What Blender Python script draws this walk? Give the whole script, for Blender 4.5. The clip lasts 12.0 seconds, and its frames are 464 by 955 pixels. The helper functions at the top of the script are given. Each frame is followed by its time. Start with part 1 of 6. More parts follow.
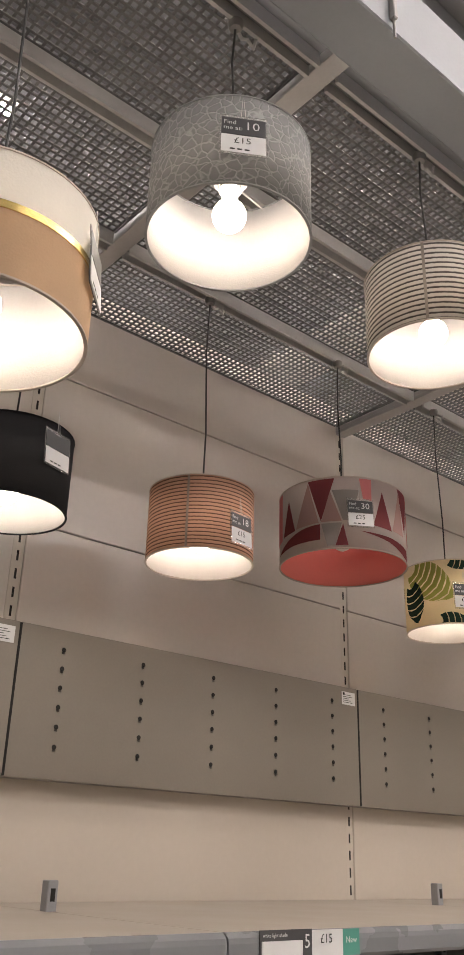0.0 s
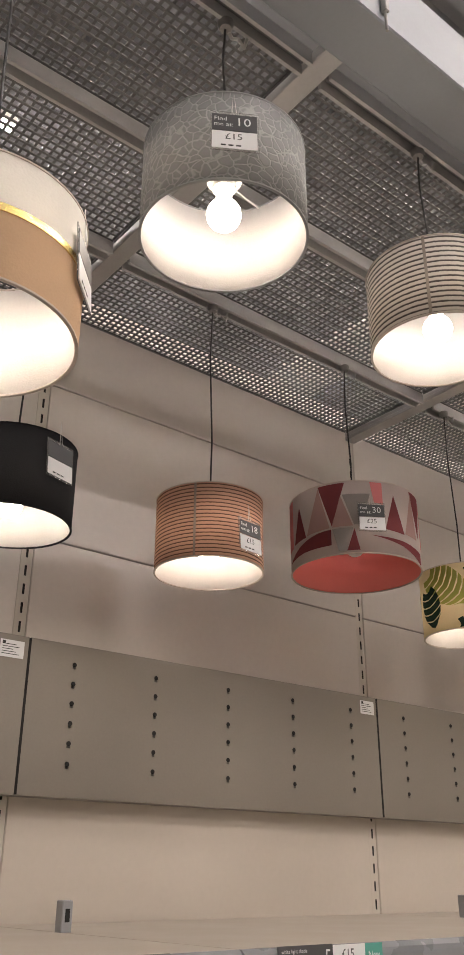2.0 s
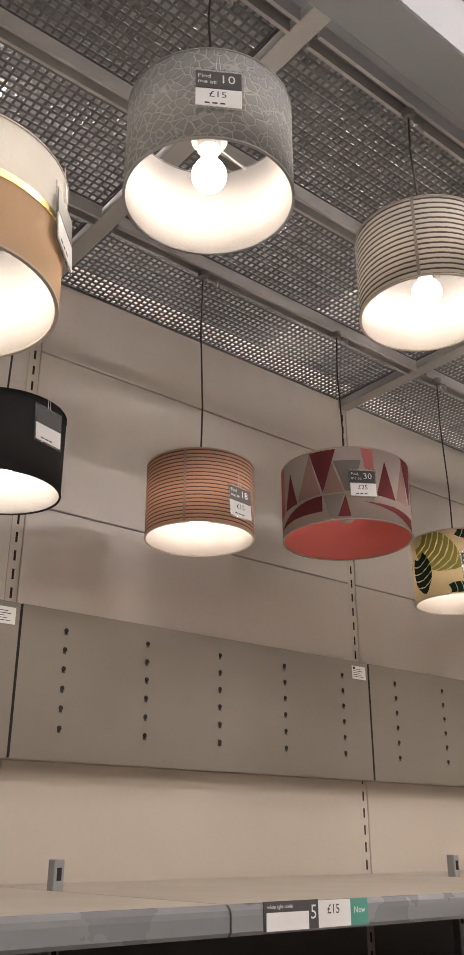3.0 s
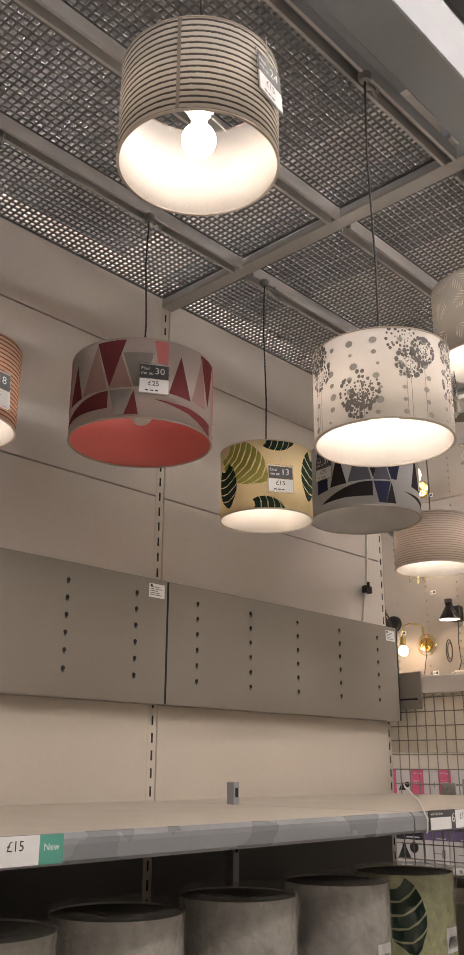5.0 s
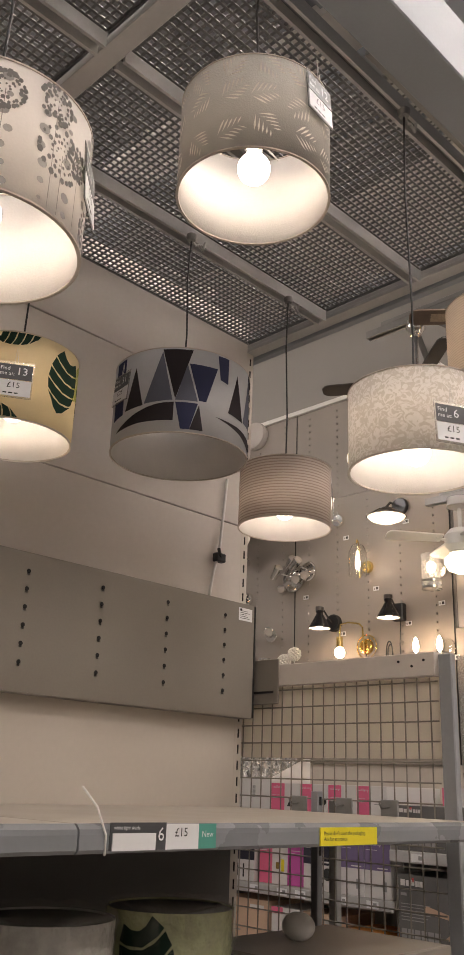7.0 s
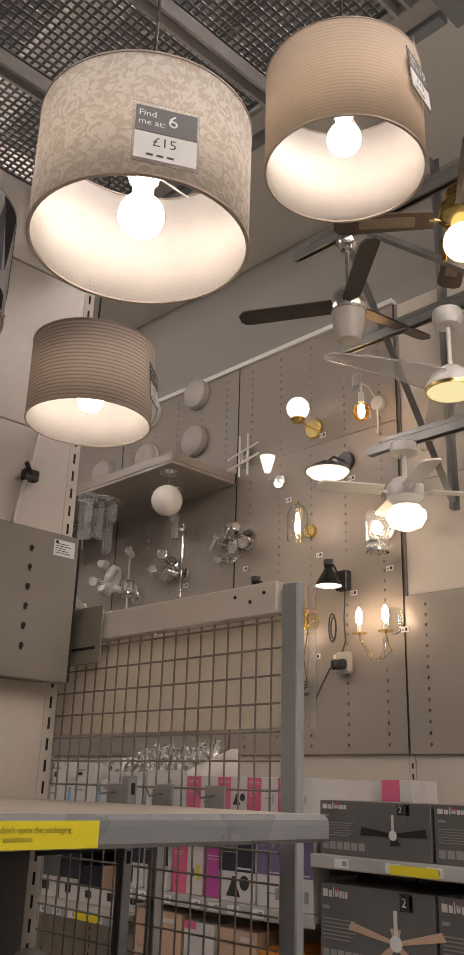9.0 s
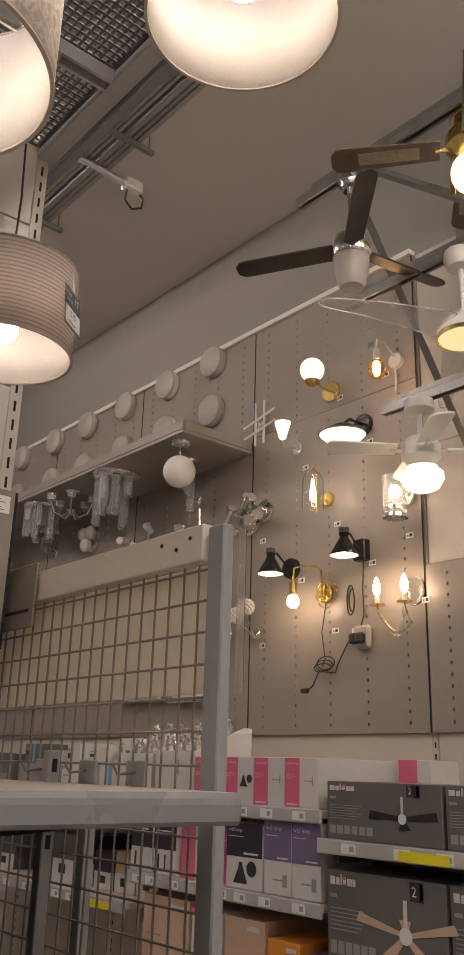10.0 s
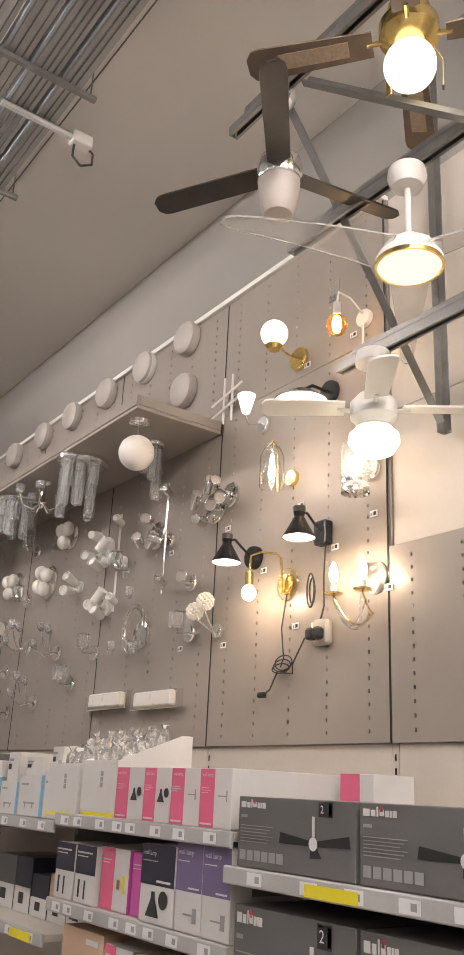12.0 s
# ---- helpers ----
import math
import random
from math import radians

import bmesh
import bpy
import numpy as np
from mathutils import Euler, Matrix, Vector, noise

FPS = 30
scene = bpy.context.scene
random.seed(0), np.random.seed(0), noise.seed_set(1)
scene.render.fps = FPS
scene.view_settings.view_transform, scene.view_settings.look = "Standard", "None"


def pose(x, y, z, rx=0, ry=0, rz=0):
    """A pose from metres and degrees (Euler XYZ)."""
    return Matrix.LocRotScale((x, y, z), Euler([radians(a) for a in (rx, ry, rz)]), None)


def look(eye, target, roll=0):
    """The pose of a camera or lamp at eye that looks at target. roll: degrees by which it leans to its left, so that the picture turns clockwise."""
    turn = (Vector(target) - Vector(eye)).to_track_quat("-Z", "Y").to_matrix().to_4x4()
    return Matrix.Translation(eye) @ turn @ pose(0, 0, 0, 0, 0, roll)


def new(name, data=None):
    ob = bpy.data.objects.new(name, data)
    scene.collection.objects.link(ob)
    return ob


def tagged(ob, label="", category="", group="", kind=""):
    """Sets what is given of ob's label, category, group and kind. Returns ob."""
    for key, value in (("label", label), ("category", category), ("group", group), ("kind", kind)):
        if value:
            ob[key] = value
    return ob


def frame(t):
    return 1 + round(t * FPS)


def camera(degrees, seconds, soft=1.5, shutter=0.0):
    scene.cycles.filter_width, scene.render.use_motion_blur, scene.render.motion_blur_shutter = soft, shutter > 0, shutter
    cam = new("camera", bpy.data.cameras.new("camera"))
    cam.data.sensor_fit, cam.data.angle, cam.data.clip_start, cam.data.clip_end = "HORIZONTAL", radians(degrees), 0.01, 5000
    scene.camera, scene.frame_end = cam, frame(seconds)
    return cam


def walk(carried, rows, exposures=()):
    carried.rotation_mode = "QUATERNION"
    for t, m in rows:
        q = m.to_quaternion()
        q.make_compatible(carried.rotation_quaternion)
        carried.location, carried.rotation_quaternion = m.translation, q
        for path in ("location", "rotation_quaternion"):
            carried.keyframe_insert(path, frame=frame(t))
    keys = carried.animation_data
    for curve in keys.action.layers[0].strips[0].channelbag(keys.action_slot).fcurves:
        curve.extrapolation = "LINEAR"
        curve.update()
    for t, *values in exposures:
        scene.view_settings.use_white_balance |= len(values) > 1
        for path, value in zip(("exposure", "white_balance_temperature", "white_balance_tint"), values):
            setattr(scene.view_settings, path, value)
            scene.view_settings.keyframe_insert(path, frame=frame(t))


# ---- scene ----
cam = camera(29.9, 12.0)
PATH = [
    (0, (0.054, 0.135, 1.672), (1.232, 1.536, 2.477), 1.6),
    (0.5, (0.057, 0.137, 1.666), (1.257, 1.512, 2.486), 1.4),
    (1, (0.067, 0.151, 1.673), (1.245, 1.543, 2.496), 1.7),
    (1.5, (0.081, 0.151, 1.664), (1.243, 1.550, 2.497), 0.7),
    (2, (0.095, 0.151, 1.666), (1.236, 1.564, 2.503), 0.2),
    (2.5, (0.107, 0.146, 1.665), (1.232, 1.578, 2.493), 0.0),
    (4.3, (0.263, 0.125, 1.614), (1.604, 1.48, 2.22), 0.4),
    (4.5, (0.352, 0.11, 1.628), (1.703, 1.45, 2.243), 0.6),
    (5, (0.497, 0.152, 1.663), (1.878, 1.453, 2.295), 0.3),
    (5.5, (0.725, 0.117, 1.66), (2.112, 1.406, 2.304), 0.4),
    (6, (0.952, 0.082, 1.655), (2.318, 1.397, 2.295), 1.7),
    (6.5, (1.183, 0.101, 1.649), (2.539, 1.42, 2.298), 2.2),
    (8.3, (2.079, 0.166, 1.592), (3.329, 1.554, 2.307), 1.8),
    (8.5, (2.156, 0.2, 1.626), (3.426, 1.582, 2.319), 2.3),
    (9, (2.321, 0.266, 1.607), (3.632, 1.618, 2.279), 1.8),
    (9.5, (2.51, 0.283, 1.603), (3.796, 1.683, 2.224), 2.0),
    (10, (2.691, 0.29, 1.598), (3.914, 1.738, 2.237), 1.7),
    (10.5, (2.92, 0.371, 1.603), (4.1, 1.844, 2.265), 2.0),
    (11, (3.126, 0.417, 1.602), (4.313, 1.878, 2.279), 2.8),
    (11.5, (3.32, 0.373, 1.603), (4.455, 1.882, 2.262), 3.5),
    (12, (3.513, 0.36, 1.583), (4.597, 1.897, 2.262), 2.8),
]
walk(cam, [(t, look(eye, target, roll)) for t, eye, target, roll in PATH],
     [(0, 0.38, 6500, 11), (2.5, 0.38, 6500, 11), (4.5, 0.5, 6500, 10), (5, 0.26, 6550, 10), (5.5, -0.03, 6600, 11), (6.5, -0.03, 6600, 11), (8.5, -0.15, 6550, 11),
      (9, -0.24, 6650, 12), (9.5, -0.4, 6750, 13), (10, -0.22, 6850, 13), (10.5, 0.18, 6700, 12), (11, 0.36, 6550, 11), (11.5, 0.57, 6450, 10), (12, 0.8, 6300, 10)])

# ---- world and large lights ----
world = bpy.data.worlds.new("world")
scene.world = world
world.use_nodes = True
world.node_tree.nodes["Background"].inputs[0].default_value = (0.75, 0.85, 1.0, 1)
world.node_tree.nodes["Background"].inputs[1].default_value = 0.02
TUBE = 125.0      # fluorescent tubes under the store roof, most of them added unseen as fill
BULB = 28.0      # bulbs in the hanging shades
SMALL = 50.0     # bulbs of the wall lamps


# ---- materials ----
def mat(name, color, rough=0.6, metal=0.0, vary=0.12, scale=6.0, grain=120.0, bump=0.15, spec=0.5, trans=0.0, ior=1.45, emit=0.0, coat=0.0, tl=0.0):
    m = bpy.data.materials.new(name)
    m.use_nodes = True
    nt = m.node_tree
    b = nt.nodes["Principled BSDF"]
    b.inputs["Roughness"].default_value = rough
    b.inputs["Metallic"].default_value = metal
    b.inputs["Specular IOR Level"].default_value = spec
    b.inputs["Transmission Weight"].default_value = trans
    b.inputs["IOR"].default_value = ior
    b.inputs["Coat Weight"].default_value = coat
    b.inputs["Base Color"].default_value = (*color, 1)
    if emit:
        b.inputs["Emission Color"].default_value = (*color, 1)
        b.inputs["Emission Strength"].default_value = emit
    if vary or bump:
        tc = nt.nodes.new("ShaderNodeTexCoord")
        n1 = nt.nodes.new("ShaderNodeTexNoise")
        n1.inputs["Scale"].default_value = scale
        n1.inputs["Detail"].default_value = 5
        n2 = nt.nodes.new("ShaderNodeTexNoise")
        n2.inputs["Scale"].default_value = grain
        n2.inputs["Detail"].default_value = 3
        nt.links.new(tc.outputs["Object"], n1.inputs["Vector"])
        nt.links.new(tc.outputs["Object"], n2.inputs["Vector"])
        ad = nt.nodes.new("ShaderNodeMath")
        ad.operation = "MULTIPLY_ADD"
        nt.links.new(n2.outputs["Fac"], ad.inputs[0])
        ad.inputs[1].default_value = 0.4
        nt.links.new(n1.outputs["Fac"], ad.inputs[2])
        mr = nt.nodes.new("ShaderNodeMapRange")
        mr.inputs["From Min"].default_value = 0.4
        mr.inputs["From Max"].default_value = 1.0
        mr.inputs["To Min"].default_value = 1 - vary
        mr.inputs["To Max"].default_value = 1 + vary
        nt.links.new(ad.outputs[0], mr.inputs["Value"])
        mx = nt.nodes.new("ShaderNodeVectorMath")
        mx.operation = "SCALE"
        mx.inputs[0].default_value = color
        nt.links.new(mr.outputs[0], mx.inputs["Scale"])
        nt.links.new(mx.outputs[0], b.inputs["Base Color"])
        rr = nt.nodes.new("ShaderNodeMapRange")
        rr.inputs["From Min"].default_value = 0.3
        rr.inputs["From Max"].default_value = 0.7
        rr.inputs["To Min"].default_value = max(0.02, rough * 0.85)
        rr.inputs["To Max"].default_value = min(1, rough * 1.15)
        nt.links.new(n1.outputs["Fac"], rr.inputs["Value"])
        nt.links.new(rr.outputs[0], b.inputs["Roughness"])
        if bump:
            bp = nt.nodes.new("ShaderNodeBump")
            bp.inputs["Strength"].default_value = bump
            bp.inputs["Distance"].default_value = 0.002
            nt.links.new(n2.outputs["Fac"], bp.inputs["Height"])
            nt.links.new(bp.outputs[0], b.inputs["Normal"])
    return m


def glow(name, color, strength):
    m = bpy.data.materials.new(name)
    m.use_nodes = True
    nt = m.node_tree
    nt.nodes.remove(nt.nodes["Principled BSDF"])
    e = nt.nodes.new("ShaderNodeEmission")
    e.inputs[0].default_value = (*color, 1)
    e.inputs[1].default_value = strength
    nt.links.new(e.outputs[0], nt.nodes["Material Output"].inputs[0])
    return m


def fabric(name, base, kind="plain", second=(0, 0, 0), pitch=0.0125, share=0.35, sheer=0.3):
    """A woven or printed cloth; UVs of the shade are metres round and up."""
    m = mat(name, base, rough=0.85, vary=0.06, scale=12, grain=300, bump=0.3, spec=0.2)
    nt = m.node_tree
    b = nt.nodes["Principled BSDF"]
    uv = nt.nodes.new("ShaderNodeTexCoord")
    src = b.inputs["Base Color"].links[0].from_socket
    fac = None
    if kind == "stripe":
        sp = nt.nodes.new("ShaderNodeSeparateXYZ")
        nt.links.new(uv.outputs["UV"], sp.inputs[0])
        nz = nt.nodes.new("ShaderNodeTexNoise")
        nz.inputs["Scale"].default_value = 90
        nt.links.new(uv.outputs["UV"], nz.inputs["Vector"])
        w = nt.nodes.new("ShaderNodeMath")
        w.operation = "MULTIPLY_ADD"
        nt.links.new(nz.outputs["Fac"], w.inputs[0])
        w.inputs[1].default_value = 0.0022
        nt.links.new(sp.outputs["Y"], w.inputs[2])
        d = nt.nodes.new("ShaderNodeMath")
        d.operation = "DIVIDE"
        nt.links.new(w.outputs[0], d.inputs[0])
        d.inputs[1].default_value = pitch
        fr = nt.nodes.new("ShaderNodeMath")
        fr.operation = "FRACT"
        nt.links.new(d.outputs[0], fr.inputs[0])
        r = nt.nodes.new("ShaderNodeValToRGB")
        r.color_ramp.elements[0].position = share - 0.08
        r.color_ramp.elements[0].color = (1, 1, 1, 1)
        r.color_ramp.elements[1].position = share + 0.08
        r.color_ramp.elements[1].color = (0, 0, 0, 1)
        nt.links.new(fr.outputs[0], r.inputs[0])
        fac = r.outputs[0]
    elif kind == "crackle":
        v = nt.nodes.new("ShaderNodeTexVoronoi")
        v.feature = "DISTANCE_TO_EDGE"
        v.inputs["Scale"].default_value = 58
        nz = nt.nodes.new("ShaderNodeTexNoise")
        nz.inputs["Scale"].default_value = 30
        nt.links.new(uv.outputs["UV"], nz.inputs["Vector"])
        mxv = nt.nodes.new("ShaderNodeMix")
        mxv.data_type = "VECTOR"
        mxv.inputs["Factor"].default_value = 0.02
        nt.links.new(uv.outputs["UV"], mxv.inputs["A"])
        nt.links.new(nz.outputs["Color"], mxv.inputs["B"])
        nt.links.new(mxv.outputs["Result"], v.inputs["Vector"])
        r = nt.nodes.new("ShaderNodeValToRGB")
        r.color_ramp.elements[0].position = 0.03
        r.color_ramp.elements[0].color = (1, 1, 1, 1)
        r.color_ramp.elements[1].position = 0.1
        r.color_ramp.elements[1].color = (0, 0, 0, 1)
        nt.links.new(v.outputs["Distance"], r.inputs[0])
        fac = r.outputs[0]
        bp = nt.nodes.new("ShaderNodeBump")
        bp.inputs["Strength"].default_value = 0.8
        bp.inputs["Distance"].default_value = 0.002
        bp.invert = True
        nt.links.new(fac, bp.inputs["Height"])
        nt.links.new(bp.outputs[0], b.inputs["Normal"])
    elif kind == "damask":
        v = nt.nodes.new("ShaderNodeTexNoise")
        v.inputs["Scale"].default_value = 52
        v.inputs["Detail"].default_value = 3
        v.inputs["Distortion"].default_value = 2.5
        nt.links.new(uv.outputs["UV"], v.inputs["Vector"])
        r = nt.nodes.new("ShaderNodeValToRGB")
        r.color_ramp.elements[0].position = 0.46
        r.color_ramp.elements[1].position = 0.54
        nt.links.new(v.outputs["Fac"], r.inputs[0])
        fac = r.outputs[0]
    glowing = nt.nodes.new("ShaderNodeBsdfTranslucent")
    through_mix = nt.nodes.new("ShaderNodeMixShader")
    through_mix.inputs[0].default_value = sheer
    nt.links.new(b.outputs[0], through_mix.inputs[1])
    nt.links.new(glowing.outputs[0], through_mix.inputs[2])
    nt.links.new(through_mix.outputs[0], nt.nodes["Material Output"].inputs[0])
    nt.links.new(src, glowing.inputs[0])
    if fac is not None:
        mx = nt.nodes.new("ShaderNodeMix")
        mx.data_type = "RGBA"
        nt.links.new(fac, mx.inputs["Factor"])
        nt.links.new(src, mx.inputs["A"])
        mx.inputs["B"].default_value = (*second, 1)
        nt.links.new(mx.outputs["Result"], b.inputs["Base Color"])
        nt.links.new(mx.outputs["Result"], glowing.inputs[0])
    return m


M = {
    "cream_panel": mat("cream_panel", (0.56, 0.505, 0.44), 0.45, vary=0.05, scale=2.0, grain=60, bump=0.04),
    "grey_panel": mat("grey_panel", (0.225, 0.2, 0.17), 0.42, vary=0.08, scale=2.5, grain=150, bump=0.05),
    "shelf_cream": mat("shelf_cream", (0.43, 0.385, 0.33), 0.45, vary=0.06, bump=0.03),
    "rail_grey": mat("rail_grey", (0.2, 0.206, 0.218), 0.28, vary=0.06, bump=0.03),
    "disc": mat("disc", (0.42, 0.385, 0.35), 0.4, vary=0.04, bump=0),
    "wall_plain": mat("wall_plain", (0.33, 0.31, 0.285), 0.75, vary=0.06, scale=0.8, bump=0.08),
    "acrylic": mat("acrylic", (0.92, 0.9, 0.88), 0.07, trans=0.86, ior=1.45, vary=0.02, bump=0),
    "wire": mat("wire", (0.25, 0.225, 0.19), 0.4, metal=0.2, vary=0.1, bump=0),
    "upper_panel": mat("upper_panel", (0.62, 0.565, 0.515), 0.24, vary=0.06, scale=1.6, grain=60, bump=0.03),
    "lamp_panel": mat("lamp_panel", (0.30, 0.262, 0.23), 0.35, vary=0.07, scale=2.0, grain=150, bump=0.04),
    "steel_light": mat("steel_light", (0.28, 0.285, 0.295), 0.33, vary=0.08, scale=5, bump=0.05),
    "steel_grey": mat("steel_grey", (0.33, 0.33, 0.32), 0.4, metal=0.3, vary=0.1, bump=0.05),
    "galv": mat("galv", (0.27, 0.262, 0.25), 0.38, metal=0.7, vary=0.15, scale=15, bump=0.08),
    "mesh_grey": mat("mesh_grey", (0.135, 0.132, 0.13), 0.5, metal=0.2, vary=0.15, bump=0.05),
    "canopy_bar": mat("canopy_bar", (0.42, 0.41, 0.40), 0.5, vary=0.1, bump=0.05),
    "canopy_beam": mat("canopy_beam", (0.25, 0.265, 0.285), 0.5, vary=0.06, bump=0.03),
    "black": mat("black", (0.02, 0.02, 0.02), 0.5, vary=0.1),
    "black_gloss": mat("black_gloss", (0.015, 0.015, 0.016), 0.25, vary=0.1, bump=0),
    "dark_hole": mat("dark_hole", (0.015, 0.014, 0.013), 0.9, vary=0.1),
    "chrome": mat("chrome", (0.85, 0.84, 0.82), 0.08, metal=1.0, vary=0.03, bump=0),
    "brass": mat("brass", (0.75, 0.55, 0.2), 0.22, metal=1.0, vary=0.08, bump=0),
    "white_paint": mat("white_paint", (0.76, 0.74, 0.7), 0.35, vary=0.03, bump=0.03),
    "white_plastic": mat("white_plastic", (0.7, 0.68, 0.64), 0.4, vary=0.03, bump=0),
    "opal": mat("opal", (0.78, 0.74, 0.68), 0.3, vary=0.02, bump=0),
    "frost": mat("frost", (0.45, 0.4, 0.36), 0.45, vary=0.05, bump=0.1),
    "liner": mat("liner", (0.86, 0.82, 0.76), 0.7, vary=0.02, bump=0.05),
    "liner_pink": mat("liner_pink", (0.9, 0.25, 0.22), 0.7, vary=0.03, bump=0.05),
    "glass": mat("glass", (0.96, 0.97, 0.96), 0.03, trans=1.0, vary=0, bump=0),
    "plastic_clear": mat("plastic_clear", (0.95, 0.94, 0.92), 0.08, trans=0.9, ior=1.4, vary=0, bump=0),
    "crystal": mat("crystal", (0.93, 0.93, 0.92), 0.05, trans=0.85, ior=1.5, vary=0.03, bump=0),
    "roof": mat("roof", (0.25, 0.255, 0.265), 0.7, vary=0.1, scale=1.2, bump=0.1),
    "roof_plain": mat("roof_plain", (0.66, 0.62, 0.575), 0.75, vary=0.06, scale=0.8, bump=0.08),
    "duct": mat("duct", (0.27, 0.285, 0.3), 0.45, metal=0.3, vary=0.08),
    "floor": mat("floor", (0.42, 0.4, 0.37), 0.3, vary=0.1, scale=2),
    "walnut": mat("walnut", (0.045, 0.036, 0.03), 0.35, vary=0.35, scale=9, bump=0.1),
    "oak_brown": mat("oak_brown", (0.15, 0.105, 0.075), 0.45, vary=0.25, scale=14, bump=0.1),
    "cane": mat("cane", (0.38, 0.29, 0.2), 0.6, vary=0.25, scale=90),
    "tag_dark": mat("tag_dark", (0.06, 0.06, 0.063), 0.4, vary=0.05, bump=0),
    "tag_white": mat("tag_white", (0.72, 0.72, 0.72), 0.35, vary=0.03, bump=0),
    "ink": mat("ink", (0.03, 0.03, 0.03), 0.6, vary=0, bump=0),
    "teal": mat("teal", (0.08, 0.3, 0.24), 0.5, vary=0.04, bump=0),
    "yellow": mat("yellow", (0.78, 0.66, 0.03), 0.45, vary=0.04, bump=0),
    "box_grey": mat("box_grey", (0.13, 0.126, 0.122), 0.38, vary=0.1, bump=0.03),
    "box_white": mat("box_white", (0.62, 0.6, 0.58), 0.45, vary=0.05, bump=0.03),
    "box_pink": mat("box_pink", (0.68, 0.13, 0.24), 0.42, vary=0.04, bump=0.02),
    "box_magenta": mat("box_magenta", (0.55, 0.10, 0.37), 0.42, vary=0.04, bump=0.02),
    "box_navy": mat("box_navy", (0.03, 0.028, 0.045), 0.4, vary=0.06, bump=0.02),
    "box_purple": mat("box_purple", (0.17, 0.13, 0.24), 0.42, vary=0.05, bump=0.02),
    "box_blue": mat("box_blue", (0.16, 0.42, 0.66), 0.42, vary=0.04, bump=0.02),
    "box_kraft": mat("box_kraft", (0.55, 0.38, 0.27), 0.6, vary=0.08, bump=0.05),
    "box_orange": mat("box_orange", (0.75, 0.28, 0.04), 0.5, vary=0.05, bump=0.02),
    "red": mat("red", (0.6, 0.06, 0.07), 0.4, vary=0, bump=0),
    "box_mark": mat("box_mark", (0.62, 0.6, 0.58), 0.5, vary=0, bump=0),
    "box_dim": mat("box_dim", (0.3, 0.295, 0.29), 0.5, vary=0, bump=0),
    "film": mat("film", (0.48, 0.47, 0.44), 0.14, vary=0.22, scale=18, grain=40, bump=0.8, coat=0.6),
    "film_leaf": mat("film_leaf", (0.42, 0.44, 0.24), 0.12, vary=0.3, scale=12, grain=40, bump=0.8, coat=0.6),
    "bulb": glow("bulb", (1.0, 0.87, 0.735), BULB),
    "bulb_small": glow("bulb_small", (1.0, 0.74, 0.50), SMALL),
    "glass_amber": mat("glass_amber", (1.0, 0.55, 0.16), 0.05, trans=0.95, vary=0, bump=0),
    "glow_globe": glow("glow_globe", (1.0, 0.84, 0.64), 1.9),
    "glow_lens": glow("glow_lens", (1.0, 0.86, 0.45), 1.1),
    "glow_pan": glow("glow_pan", (1.0, 0.88, 0.66), 2.4),
    "tube": glow("tube", (1.0, 0.905, 0.85), TUBE),
}


# thin wrapping film: mostly see-through, with glossy creases
fm = bpy.data.materials.new("film_clear")
fm.use_nodes = True
nt = fm.node_tree
sheet = nt.nodes["Principled BSDF"]
sheet.inputs["Base Color"].default_value = (0.8, 0.8, 0.78, 1)
sheet.inputs["Roughness"].default_value = 0.12
clear = nt.nodes.new("ShaderNodeBsdfTransparent")
blend = nt.nodes.new("ShaderNodeMixShader")
where = nt.nodes.new("ShaderNodeTexCoord")
crease = nt.nodes.new("ShaderNodeTexNoise")
crease.inputs["Scale"].default_value = 22
crease.inputs["Detail"].default_value = 4
crease.inputs["Distortion"].default_value = 1.5
density = nt.nodes.new("ShaderNodeMapRange")
density.inputs["From Min"].default_value = 0.42
density.inputs["From Max"].default_value = 0.72
density.inputs["To Min"].default_value = 0.04
density.inputs["To Max"].default_value = 0.22
nt.links.new(where.outputs["Object"], crease.inputs["Vector"])
nt.links.new(crease.outputs["Fac"], density.inputs["Value"])
nt.links.new(density.outputs[0], blend.inputs[0])
nt.links.new(clear.outputs[0], blend.inputs[1])
nt.links.new(sheet.outputs[0], blend.inputs[2])
nt.links.new(blend.outputs[0], nt.nodes["Material Output"].inputs[0])
M["film_clear"] = fm

for crinkled in ("film", "film_leaf"):
    M[crinkled].node_tree.nodes["Bump"].inputs["Distance"].default_value = 0.012


# ---- mesh helpers ----
def part(name, bm, material, parent=None, label="", smooth=False):
    me = bpy.data.meshes.new(name)
    bmesh.ops.recalc_face_normals(bm, faces=bm.faces)
    if smooth:
        for f in bm.faces:
            f.smooth = True
    bm.to_mesh(me)
    bm.free()
    mats = material if isinstance(material, (list, tuple)) else [material]
    for k in mats:
        me.materials.append(M[k] if isinstance(k, str) else k)
    ob = new(name, me)
    if parent is not None:
        ob.parent = parent
    if label:
        ob["label"] = label
    if smooth:
        me.set_sharp_from_angle(angle=radians(40))
    return ob


def thing(name, label, category, m=None, group="", kind=""):
    ob = new(name)
    ob.empty_display_size = 0.05
    if m is not None:
        ob.matrix_basis = m
    return tagged(ob, label, category, group, kind)


